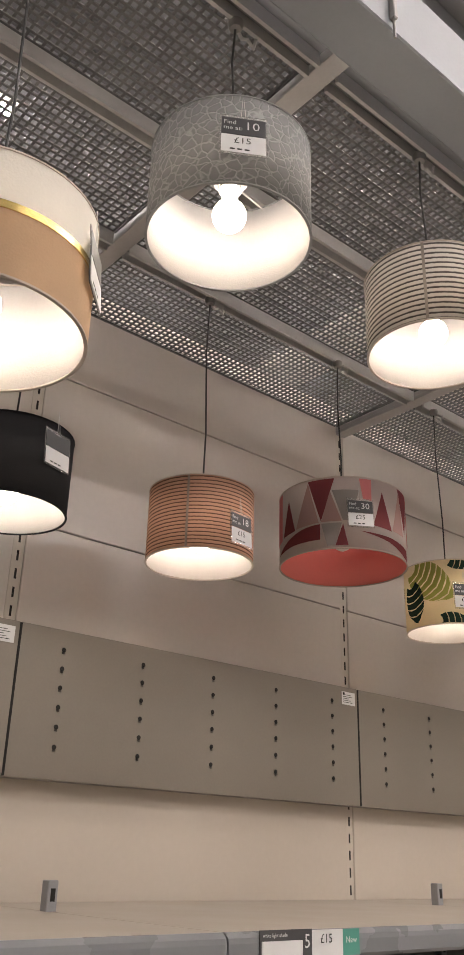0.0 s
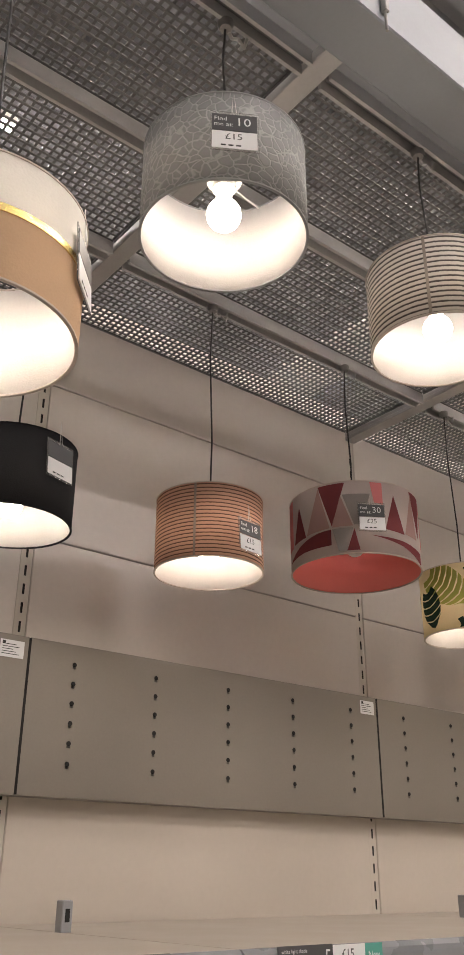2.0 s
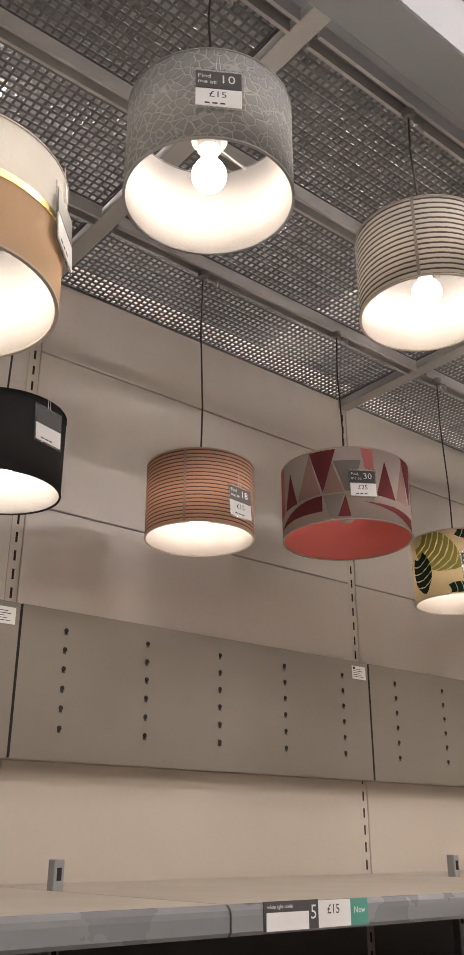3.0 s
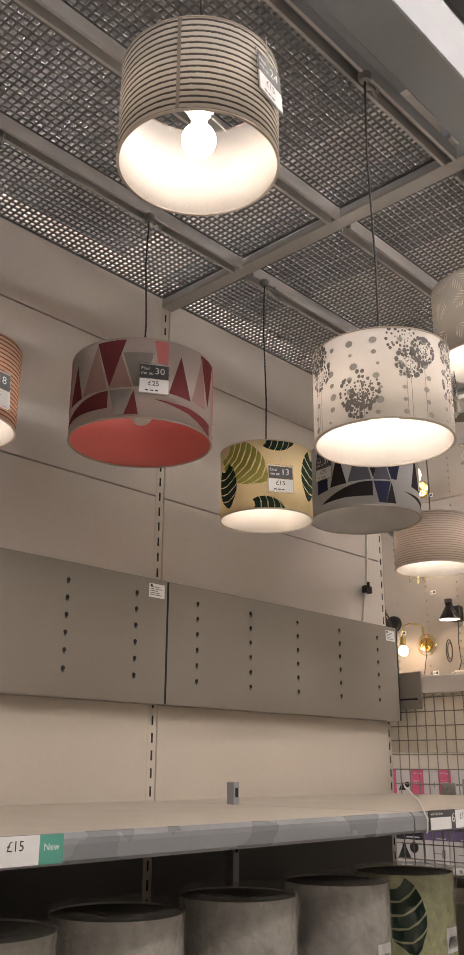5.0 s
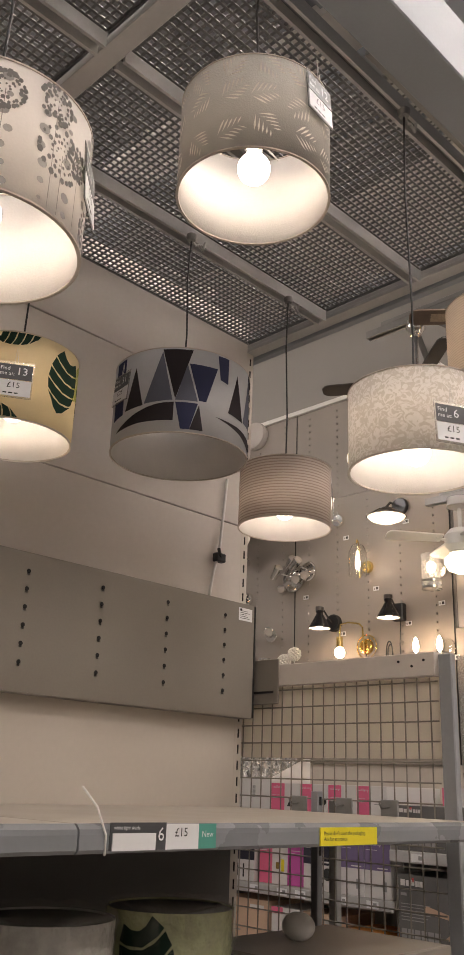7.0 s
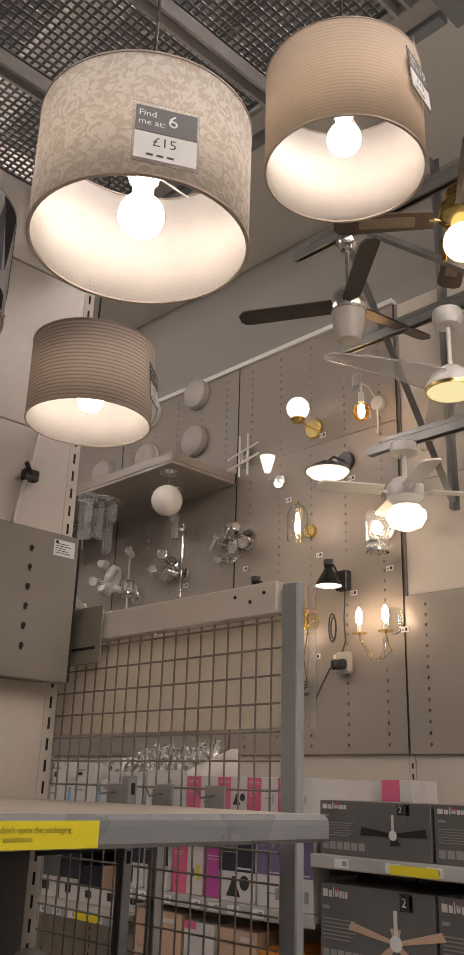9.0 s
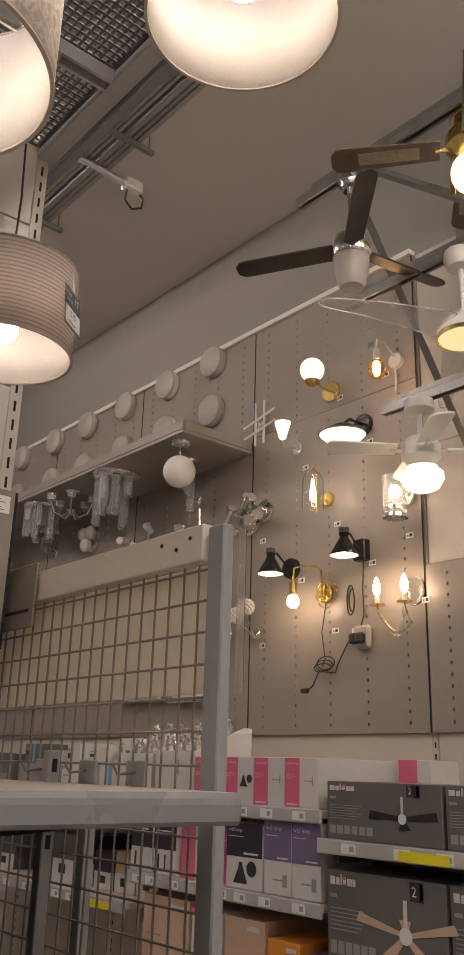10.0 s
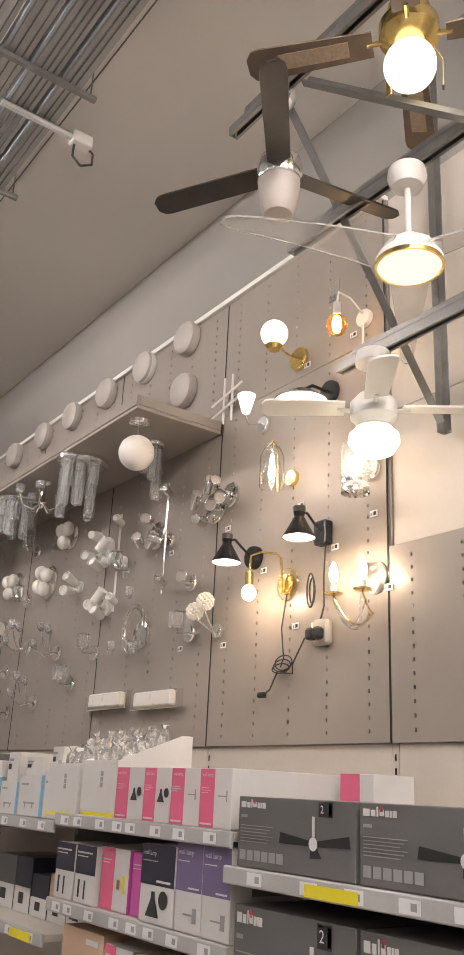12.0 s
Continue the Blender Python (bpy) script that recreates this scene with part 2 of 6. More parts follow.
def box(bm, x0, x1, y0, y1, z0, z1, bevel=0.0, m=None):
    r = bmesh.ops.create_cube(bm, size=1)
    vs = r["verts"]
    for v in vs:
        v.co = Vector(((x0 + x1) / 2 + v.co.x * (x1 - x0), (y0 + y1) / 2 + v.co.y * (y1 - y0), (z0 + z1) / 2 + v.co.z * (z1 - z0)))
        if m is not None:
            v.co = m @ v.co
    if bevel:
        es = list({e for v in vs for e in v.link_edges})
        bmesh.ops.bevel(bm, geom=es, offset=bevel, segments=1, affect="EDGES")
    return bm


def cube(x0, x1, y0, y1, z0, z1, bevel=0.0):
    return box(bmesh.new(), x0, x1, y0, y1, z0, z1, bevel)


def lathe(profile, seg=32, m=None, bm=None):
    """Turns a list of (radius, height) round z; m places it."""
    bm = bm or bmesh.new()
    rings = []
    for r, z in profile:
        if r < 1e-5:
            rings.append([bm.verts.new((0, 0, z))])
        else:
            rings.append([bm.verts.new((r * math.cos(2 * math.pi * i / seg), r * math.sin(2 * math.pi * i / seg), z)) for i in range(seg)])
    for a, b in zip(rings, rings[1:]):
        for i in range(seg):
            j = (i + 1) % seg
            if len(a) == 1 and len(b) == 1:
                continue
            if len(a) == 1:
                bm.faces.new((a[0], b[i], b[j]))
            elif len(b) == 1:
                bm.faces.new((a[i], a[j], b[0]))
            else:
                bm.faces.new((a[i], a[j], b[j], b[i]))
    if m is not None:
        for ring in rings:
            for v in ring:
                v.co = m @ v.co
    return bm


def ball(r, c=(0, 0, 0), seg=20, squash=1.0, bm=None):
    n = max(6, seg // 2)
    prof = [(r * math.sin(math.pi * i / n), -r * squash * math.cos(math.pi * i / n)) for i in range(n + 1)]
    prof[0], prof[-1] = (0, prof[0][1]), (0, prof[-1][1])
    return lathe(prof, seg, Matrix.Translation(c), bm)


def pipe(points, r, seg=8, bm=None):
    """A round rod along a line of points."""
    bm = bm or bmesh.new()
    pts = [Vector(p) for p in points]
    rings = []
    up = None
    for i, p in enumerate(pts):
        d = (pts[min(i + 1, len(pts) - 1)] - pts[max(i - 1, 0)]).normalized()
        if up is None:
            up = d.orthogonal().normalized()
        up = (up - d * up.dot(d)).normalized()
        side = d.cross(up)
        rings.append([bm.verts.new(p + r * (math.cos(2 * math.pi * k / seg) * up + math.sin(2 * math.pi * k / seg) * side)) for k in range(seg)])
    for a, b in zip(rings, rings[1:]):
        for k in range(seg):
            j = (k + 1) % seg
            bm.faces.new((a[k], a[j], b[j], b[k]))
    bm.faces.new(rings[0])
    bm.faces.new(rings[-1][::-1])
    return bm


def arc(a, b, sag, n=10):
    a, b = Vector(a), Vector(b)
    return [a.lerp(b, i / n) + Vector((0, 0, -sag * 4 * (i / n) * (1 - i / n))) for i in range(n + 1)]


def loop_points(c, r, turns=1.0, n=24, axis="x", squash=1.0, drift=0.0):
    out = []
    for i in range(n + 1):
        a = 2 * math.pi * turns * i / n
        u, v = r * math.cos(a), r * squash * math.sin(a)
        k = drift * i / n
        out.append((c[0] + k, c[1] + u, c[2] + v) if axis == "x" else (c[0] + u, c[1] + v, c[2] + k))
    return out


def lettering(text, size, material, parent, m, name="lettering"):
    """Flat printed words, in the parent's space at m (the words run along m's x, up m's y)."""
    cu = bpy.data.curves.new("words", "FONT")
    cu.body, cu.size, cu.align_x, cu.align_y = text, size, "LEFT", "BOTTOM"
    cu.resolution_u = 2
    ob = bpy.data.objects.new("words", cu)
    scene.collection.objects.link(ob)
    me = bpy.data.meshes.new_from_object(ob.evaluated_get(bpy.context.evaluated_depsgraph_get()))
    bpy.data.objects.remove(ob)
    bpy.data.curves.remove(cu)
    me.name = name
    me.materials.clear()
    me.materials.append(M[material])
    o = new(name, me)
    o.parent = parent
    o.matrix_basis = m
    return o


def holed_sheet(width, height, cols, rows, hw, hh, depth):
    """A sheet in the x-z plane, facing -y, with real holes centred at cols x rows, hw wide and hh high."""
    bm = bmesh.new()
    xs = sorted([0, width] + [c - hw / 2 for c in cols] + [c + hw / 2 for c in cols])
    zs = sorted([0, height] + [c - hh / 2 for c in rows] + [c + hh / 2 for c in rows])
    grid = [[bm.verts.new((x, 0, z)) for x in xs] for z in zs]
    for j in range(len(zs) - 1):
        for i in range(len(xs) - 1):
            if i % 2 == 1 and j % 2 == 1:
                vs = [grid[j][i], grid[j][i + 1], grid[j + 1][i + 1], grid[j + 1][i]]
                inner = [bm.verts.new((v.co.x, depth, v.co.z)) for v in vs]
                for k in range(4):
                    bm.faces.new((vs[k], vs[(k + 1) % 4], inner[(k + 1) % 4], inner[k]))
            else:
                bm.faces.new((grid[j][i], grid[j][i + 1], grid[j + 1][i + 1], grid[j + 1][i]))
    edge = [(0, 0, width, 0), (width, 0, width, height), (width, height, 0, height), (0, height, 0, 0)]
    for xa, za, xb, zb in edge:
        bm.faces.new([bm.verts.new(p) for p in ((xa, 0, za), (xb, 0, zb), (xb, depth, zb), (xa, depth, za))])
    return bm


# ---- the large structure ----
def struct(name, bm, material, label, category="wall"):
    return tagged(part(name, bm, material), label, category, kind="structure")


struct("floor", cube(-4.2, 6.4, -4.2, 9.2, -0.1, 0), "floor", "pale grey vinyl store floor", "floor")
struct("wall_east", cube(6.15, 6.35, -4, 9, 0, 5.3), "wall_plain", "unseen plain grey wall added to enclose the room behind the lamp display")
# West, south and north walls are unseen, added to enclose the light.
struct("wall_west", cube(-4.2, -4, -4, 9, 0, 5.3), "wall_plain", "unseen plain grey wall added to enclose the room")
struct("wall_south", cube(-4.2, 6.35, -4.2, -4, 0, 5.3), "wall_plain", "unseen plain grey wall added to enclose the room")
struct("wall_north", cube(-4.2, 6.35, 9, 9.2, 0, 5.3), "wall_plain", "unseen plain grey wall added to enclose the room")
bm = cube(3.95, 6.35, -4.2, 9.2, 5.15, 5.3)
struct("ceiling", bm, "roof_plain", "smooth grey store ceiling", "ceiling")
# corrugated deck over the aisle
bm = bmesh.new()
prev = None
y = -4.2
k = 0
while y < 9.2:
    for dy, dz in ((0, 0), (0.05, 0), (0.07, 0.05), (0.12, 0.05), (0.14, 0)):
        cur = (bm.verts.new((-4.2, y + dy, 5.2 + dz)), bm.verts.new((3.95, y + dy, 5.2 + dz)))
        if prev:
            bm.faces.new((prev[0], prev[1], cur[1], cur[0]))
        prev = cur
    y += 0.14
struct("ceiling_deck", bm, "roof", "corrugated grey steel roof deck", "ceiling")
struct("ceiling_cover", cube(-4.2, 3.95, -4.2, 9.2, 5.27, 5.32), "roof", "roof over the corrugated deck", "ceiling")

# display wall behind the shades
BAYS = (-1.495, -0.23, 1.035, 2.30, 3.565)
for a, b in zip(BAYS, BAYS[1:]):
    w = thing("wall_panelling", "cream steel back panels between slotted uprights, lowest two darkened as shade", "wall", pose(a, 2.17, 0), kind="structure")
    # Lowest two panels are coloured dark to paint in shade under the shelf.
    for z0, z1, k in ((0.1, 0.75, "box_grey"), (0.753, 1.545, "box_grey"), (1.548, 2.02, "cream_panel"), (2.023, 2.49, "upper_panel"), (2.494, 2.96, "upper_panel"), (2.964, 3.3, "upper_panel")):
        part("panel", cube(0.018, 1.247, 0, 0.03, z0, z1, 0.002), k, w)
struct("wall_back", cube(-1.6, 3.56, 2.235, 2.26, 0, 3.3), "upper_panel", "back of the display wall")
for i, x in enumerate(BAYS):
    u = thing("upright", "grey slotted steel shelving upright", "upright", pose(x, 2.17, 0), "uprights of the display wall")
    part("post", cube(-0.0165, 0.0165, 0.003, 0.06, 0, 3.2), "cream_panel", u)
    bm = bmesh.new()
    for k in range(63):
        box(bm, -0.003, 0.003, 0.0018, 0.0028, 0.03 + 0.05 * k, 0.058 + 0.05 * k)
    tagged(part("slotting", bm, "dark_hole", u), kind="stuff")


def header_panel(x, w):
    t = thing("header_panel", "grey-brown steel header panel with peg holes", "panel", pose(x, 2.118, 1.84), "header panels")
    cols = [0.126 + 0.2505 * i for i in range(5)]
    rows = [0.071 + 0.0482 * i for i in range(6)]
    part("face", holed_sheet(w, 0.365, cols, rows, 0.0085, 0.013, 0.012), "grey_panel", t)
    part("hole_back", cube(0.004, w - 0.004, 0.013, 0.05, 0.004, 0.361), "dark_hole", t)
    bm = bmesh.new()
    box(bm, 0, w, 0.0005, 0.052, 0.3652, 0.3672)
    box(bm, 0, w, 0.0005, 0.052, -0.002, -0.0002)
    part("lip", bm, "grey_panel", t)
    part("edge_strip", cube(w + 0.0003, w + 0.0063, -0.0015, 0.05, 0, 0.365), "dark_hole", t, "black edge strip")
    for c in cols:
        for r in rows:
            part("keyhole", lathe([(0, 0), (0.0062, 0), (0.0062, 0.001), (0, 0.001)], 10, pose(c, -0.0006, r + 0.004, 90)), "dark_hole", t)
    part("sticker", cube(w - 0.075, w - 0.012, -0.0015, -0.0003, 0.31, 0.352), "tag_white", t, "small white printed sticker")
    bm = bmesh.new()
    for k in range(5):
        box(bm, w - 0.07, w - 0.025 - 0.008 * (k % 3), -0.0022, -0.0016, 0.317 + 0.006 * k, 0.3185 + 0.006 * k)
    box(bm, w - 0.07, w - 0.062, -0.0023, -0.0016, 0.342, 0.349)
    part("sticker_print", bm, "ink", t)
    return t


for a, b in ((-0.222, 1.04), (1.045, 2.295), (2.302, 3.568)):
    header_panel(a, b - a)


# ---- canopy of perforated panels over the shades ----
CX = (-1.495, -0.23, 1.035, 2.305, 3.57)
CY = (0.97, 1.045, 1.425, 1.81, 2.17)
frame_thing = thing("canopy_frame", "grey steel canopy frame under the roof", "frame")
for x in CX:
    bm = bmesh.new()
    box(bm, x - 0.025, x + 0.025, 0.98, 2.4, 3.18, 3.195, 0.002)
    box(bm, x - 0.008, x + 0.008, 0.98, 2.4, 3.1955, 3.235)
    part("cross_bar", bm, "canopy_bar", frame_thing)
for y in (1.045, 1.425, 1.81):
    for a, b in zip(CX, CX[1:]):
        part("rail_side", cube(a + 0.027, b - 0.027, y - 0.02, y - 0.012, 3.17, 3.21), "canopy_bar", frame_thing)
        part("rail_side", cube(a + 0.027, b - 0.027, y + 0.012, y + 0.02, 3.17, 3.21), "canopy_bar", frame_thing)
        part("rail_web", cube(a + 0.027, b - 0.027, y - 0.0115, y + 0.0115, 3.2, 3.206), "mesh_grey", frame_thing)
bm = bmesh.new()
box(bm, -1.6, 3.64, 0.86, 0.975, 3.15, 3.33, 0.004)
part("front_beam", bm, "canopy_beam", frame_thing)
for x in (-0.23, 1.035, 2.305, 3.57):
    part("hanger_rod", pipe([(x, 0.853, 3.12), (x, 0.853, 5.2)], 0.003), "galv", frame_thing)
    part("clamp", cube(x - 0.006, x + 0.006, 0.846, 0.8595, 3.17, 3.26, 0.002), "galv", frame_thing)
for x0, x1, z0, z1 in ((3.6, 3.63, 3.17, 3.3),):
    part("end_channel", cube(x0, x1, 0.99, 2.26, z0, z1, 0.003), "canopy_beam", frame_thing)


def mesh_panel(x0, x1, y0, y1):
    t = thing("mesh_panel", "dark grey perforated steel ceiling panel", "panel", pose(x0, y0, 3.215), "canopy panels")
    bm = bmesh.new()
    p, h = 0.0195, 0.0031
    n = int((x1 - x0) / p)
    for i in range(n + 1):
        x = i * (x1 - x0) / n
        box(bm, x - h, x + h, 0, y1 - y0, 0, 0.004)
    n = int((y1 - y0) / p)
    for i in range(n + 1):
        y = i * (y1 - y0) / n
        box(bm, 0, x1 - x0, y - h, y + h, -0.001, 0.003)
    tagged(part("grille", bm, "mesh_grey", t), kind="stuff")
    w, d = x1 - x0, y1 - y0
    part("edge_strip", cube(-0.004, w + 0.004, -0.006, -0.0038, -0.004, 0.012), "mesh_grey", t)
    part("edge_strip", cube(-0.004, w + 0.004, d + 0.0038, d + 0.006, -0.004, 0.012), "mesh_grey", t)
    part("edge_strip", cube(-0.008, -0.0042, 0, d, -0.004, 0.012), "mesh_grey", t)
    part("edge_strip", cube(w + 0.0042, w + 0.008, 0, d, -0.004, 0.012), "mesh_grey", t)
    return t


for a, b in zip(CX, CX[1:]):
    for c, d in ((1.065, 1.405), (1.445, 1.79), (1.83, 2.165)):
        mesh_panel(a + 0.03, b - 0.03, c, d)

# trunking that runs across the ceiling
t = thing("ceiling_trunking", "grey steel cable trunking slung under the ceiling", "trunking", pose(0, 0, 4.8))
for x0, x1, k in ((4.0, 4.16, "canopy_beam"), (4.2, 4.36, "galv"), (4.375, 4.395, "canopy_beam"), (4.40, 4.50, "galv"), (4.515, 4.535, "canopy_beam"), (4.54, 4.66, "galv"), (4.675, 4.69, "canopy_beam"), (4.695, 4.79, "galv")):
    part("tray_run", cube(x0, x1, -4, 9, 0.0 if k == "canopy_beam" else 0.012, 0.06, 0.003), "canopy_bar" if k == "galv" else k, t)
for x in (4.23, 4.28, 4.33, 4.43, 4.47, 4.57, 4.6, 4.63, 4.72, 4.75):
    part("tray_rib", cube(x, x + 0.006, -4, 9, 0.004, 0.0115), "mesh_grey", t)
for y in (-2.2, 0.2, 1.9, 2.75, 3.62, 4.6, 6.0):
    part("cross_bracket", cube(3.98, 4.87, y - 0.015, y + 0.015, -0.03, -0.001, 0.003), "galv", t)
    part("rod", pipe([(4.84, y, -0.03), (4.84, y, 0.36)], 0.004), "galv", t)
    part("rod", pipe([(4.18, y, -0.03), (4.18, y, 0.36)], 0.004), "galv", t)
struct("ceiling_seam", cube(4.945, 4.953, -4, 9, 5.146, 5.1495), "mesh_grey", "thin dark joint in the ceiling", "joint")

# roof tubes: only (0.34, 2.85) is in view, the rest are added fill light
def tube_light(x, y, z, along, length=1.5):
    t = thing("tube_light", "long fluorescent batten under the roof, most of the set added as fill", "light", pose(x, y, z, 0, 0, 90 if along == "y" else 0), "roof lights")
    part("body", cube(-length / 2, length / 2, -0.022, 0.022, 0.05, 0.09, 0.005), "white_paint", t)
    bm = lathe([(0, -length / 2 + 0.02), (0.014, -length / 2 + 0.02), (0.014, length / 2 - 0.02), (0, length / 2 - 0.02)], 8, pose(0, 0, 0.01, 0, 90))
    part("tube", bm, "tube", t)
    part("rod", pipe([(0, 0, 0.09), (0, 0, 5.25 - z)], 0.004), "galv", t)


for x, y in ((0.34, 2.85), (-2.2, 2.85), (4.4, 0.1), (2.4, -0.2), (-1.6, -0.6), (1.2, -0.9), (3.2, -1.0), (5.0, -0.9), (-1.6, -2.8), (1.2, -2.8), (4.0, -2.8), (3.6, -0.4), (3.4, 4.6), (3.5, 6.4), (1.5, 5.4)):
    tube_light(x, y, 4.5, "x" if y < 4 else "y")
d = thing("air_duct", "grey steel air duct under the roof", "duct", pose(0, 0.1, 4.6))
part("duct_run", cube(-3.9, 3.9, -0.22, 0.22, 0, 0.4, 0.02), "duct", d)
for i in range(6):
    part("flange", cube(-3.5 + 1.3 * i, -3.46 + 1.3 * i, -0.25, 0.25, -0.03, 0.43), "galv", d)
    part("strap", pipe([(-3.4 + 1.3 * i, 0.235, 0.2), (-3.4 + 1.3 * i, 0.235, 0.6)], 0.004), "galv", d)
t = thing("cable_tray", "galvanised cable tray under the roof", "tray", pose(0, 0.62, 4.9))
for y in (-0.1, 0.1):
    part("tray_side", cube(-3.9, 3.9, y - 0.008, y + 0.008, 0, 0.06), "galv", t)
for i in range(30):
    part("rung", cube(-3.8 + 0.26 * i, -3.78 + 0.26 * i, -0.09, 0.09, 0.005, 0.02), "galv", t)
for i in range(4):
    part("drop_rod", pipe([(-3.3 + 2.2 * i, 0.1, 0.05), (-3.3 + 2.2 * i, 0.1, 0.32)], 0.004), "galv", t)

# ---- the hanging shades ----
def clip_u(poly, u0, u1):
    """The part of a flat shape between two upright lines."""
    for limit, sign in ((u0, 1), (u1, -1)):
        out = []
        for i in range(len(poly)):
            a, b = poly[i], poly[(i + 1) % len(poly)]
            da, db = sign * (a[0] - limit), sign * (b[0] - limit)
            if da >= 0:
                out.append(a)
            if da * db < 0:
                k = da / (da - db)
                out.append((a[0] + (b[0] - a[0]) * k, a[1] + (b[1] - a[1]) * k))
        poly = out
        if len(poly) < 3:
            return []
    return poly


def wrap(bm, r, quads):
    """Flat shapes (lists of (u, v) corners, metres round and up) laid on a cylinder of radius r."""
    for poly in quads:
        lo, hi = min(p[0] for p in poly), max(p[0] for p in poly)
        n = max(1, math.ceil((hi - lo) / 0.014))
        for k in range(n):
            piece = clip_u(poly, lo + (hi - lo) * k / n, lo + (hi - lo) * (k + 1) / n) if n > 1 else poly
            if len(piece) > 2:
                bm.faces.new([bm.verts.new((r * math.cos(u / r), r * math.sin(u / r), v)) for u, v in piece])
    return bm


def tag(parent, r, z, angle, number="", price="15", tilt=0.0):
    """The clear ticket that hangs on a shade, facing outwards at an angle."""
    c = math.radians(angle)
    m = pose(math.cos(c) * (r + 0.004), math.sin(c) * (r + 0.004), z, 90 - 4, tilt, angle + 90)
    tk = part("price_ticket", box(bmesh.new(), -0.039, 0.039, -0.046, 0.042, -0.0006, 0.0006), "plastic_clear", parent, "clear plastic ticket holder")
    tk.matrix_basis = m
    tk.visible_shadow = False
    part("upper_card", box(bmesh.new(), -0.036, 0.036, -0.002, 0.035, 0.001, 0.0018), "tag_dark", tk)
    part("lower_card", box(bmesh.new(), -0.036, 0.036, -0.042, -0.004, 0.001, 0.0018), "tag_white", tk)
    part("string", pipe([(-0.004, 0.04, 0.002), (-0.001, 0.095, 0.001), (0.003, 0.04, 0.002)], 0.0007, 5), "white_plastic", tk)
    if number:
        lettering("Find\nme at:", 0.0125, "tag_white", tk, pose(-0.033, 0.005, 0.0021))
        lettering(number, 0.026, "tag_white", tk, pose(0.001, 0.005, 0.0021))
        lettering("£" + price, 0.019, "ink", tk, pose(-0.016, -0.026, 0.0021))
    bm = bmesh.new()
    for k in range(3):
        box(bm, -0.022 + 0.012 * k, -0.014 + 0.012 * k, -0.037, -0.034, 0.0019, 0.0022)
    part("small_print", bm, "ink", tk)


def shade(x, y, r, zb, zt, cloth, label, ticket=None, liner="liner", lit=True, seam=None, tilt=(0, 0), bulb_r=0.03, prints=()):
    t = thing("pendant_lamp", label, "pendant lamp", pose(x, y, zb), "hanging drum shades")
    h = zt - zb
    ob_tilt = pose(0, 0, 0, *tilt)
    seg = 64
    bm = bmesh.new()
    uvl = bm.loops.layers.uv.new("UVMap")
    ro, ri = r, r - 0.0025
    prof = [(ro, 0.0), (ro, h), (ri, h), (ri, 0.0)]
    rings = [[bm.verts.new((q * math.cos(2 * math.pi * i / seg), q * math.sin(2 * math.pi * i / seg), z)) for i in range(seg)] for q, z in prof]
    for k in range(4):
        a, b = rings[k], rings[(k + 1) % 4]
        za, zb2 = prof[k][1], prof[(k + 1) % 4][1]
        for i in range(seg):
            f = bm.faces.new((a[i], a[(i + 1) % seg], b[(i + 1) % seg], b[i]))
            f.material_index = 1 if k == 2 else 0
            f.smooth = k in (0, 2)
            for lp, (u, v) in zip(f.loops, ((i, za), (i + 1, za), (i + 1, zb2), (i, zb2))):
                lp[uvl].uv = (u * 2 * math.pi * r / seg, v)
    drum = part("drum", bm, [cloth, liner], t)
    drum.matrix_basis = ob_tilt
    for z in (0.0, h):
        bm = lathe([(r + 0.0012, z - 0.0013), (r + 0.0012, z + 0.0013), (r - 0.0035, z + 0.0013), (r - 0.0035, z - 0.0013), (r + 0.0012, z - 0.0013)], 64)
        part("rim", bm, cloth if cloth in (F["charcoal"], F["crackle"]) else F["rim"], drum, smooth=True)
    if seam is not None:
        c = math.radians(seam)
        bm = wrap(bmesh.new(), r + 0.0008, [[(c * r - 0.006, 0.002), (c * r, 0.002), (c * r, h - 0.002), (c * r - 0.006, h - 0.002)]])
        part("seam", bm, F["seam"], drum)
    lift = 0.0007
    for polys, material in prints:
        if len(polys) > 60:
            tagged(part("print", wrap(bmesh.new(), r + lift, polys), material, drum), kind="stuff")
        else:
            for poly in polys:
                part("motif", wrap(bmesh.new(), r + lift, [poly]), material, drum)
        lift += 0.0004 if len(prints) < 6 else 0.00003
    # wire spider, lamp holder, cord
    bm = bmesh.new()
    for k in range(3):
        a = 2 * math.pi * k / 3 + 0.4
        pipe([(0.03 * math.cos(a), 0.03 * math.sin(a), h - 0.045), (r * 0.95 * math.cos(a), r * 0.95 * math.sin(a), h - 0.008)], 0.0016, 6, bm)
    part("spider", bm, "white_plastic", drum)
    bm = lathe([(0, h - 0.005), (0.02, h - 0.01), (0.022, h - 0.05), (0.031, h - 0.05), (0.031, h - 0.056), (0.02, h - 0.058), (0.02, h - 0.075), (0, h - 0.075)], 20)
    part("lamp_holder", bm, "white_plastic", t, smooth=True)
    bz = h - 0.1 - bulb_r
    bm = lathe([(0, h - 0.075), (0.013, h - 0.076), (0.014, h - 0.102)], 16)
    n = 10
    lathe([(bulb_r * math.sin(math.pi * i / n) if 0 < i < n else 0.0, bz - bulb_r * math.cos(math.pi * i / n)) for i in range(n + 1)], 20, None, bm)
    part("bulb", bm, "bulb" if lit else "opal", t, smooth=True)
    top = 3.165 - zb
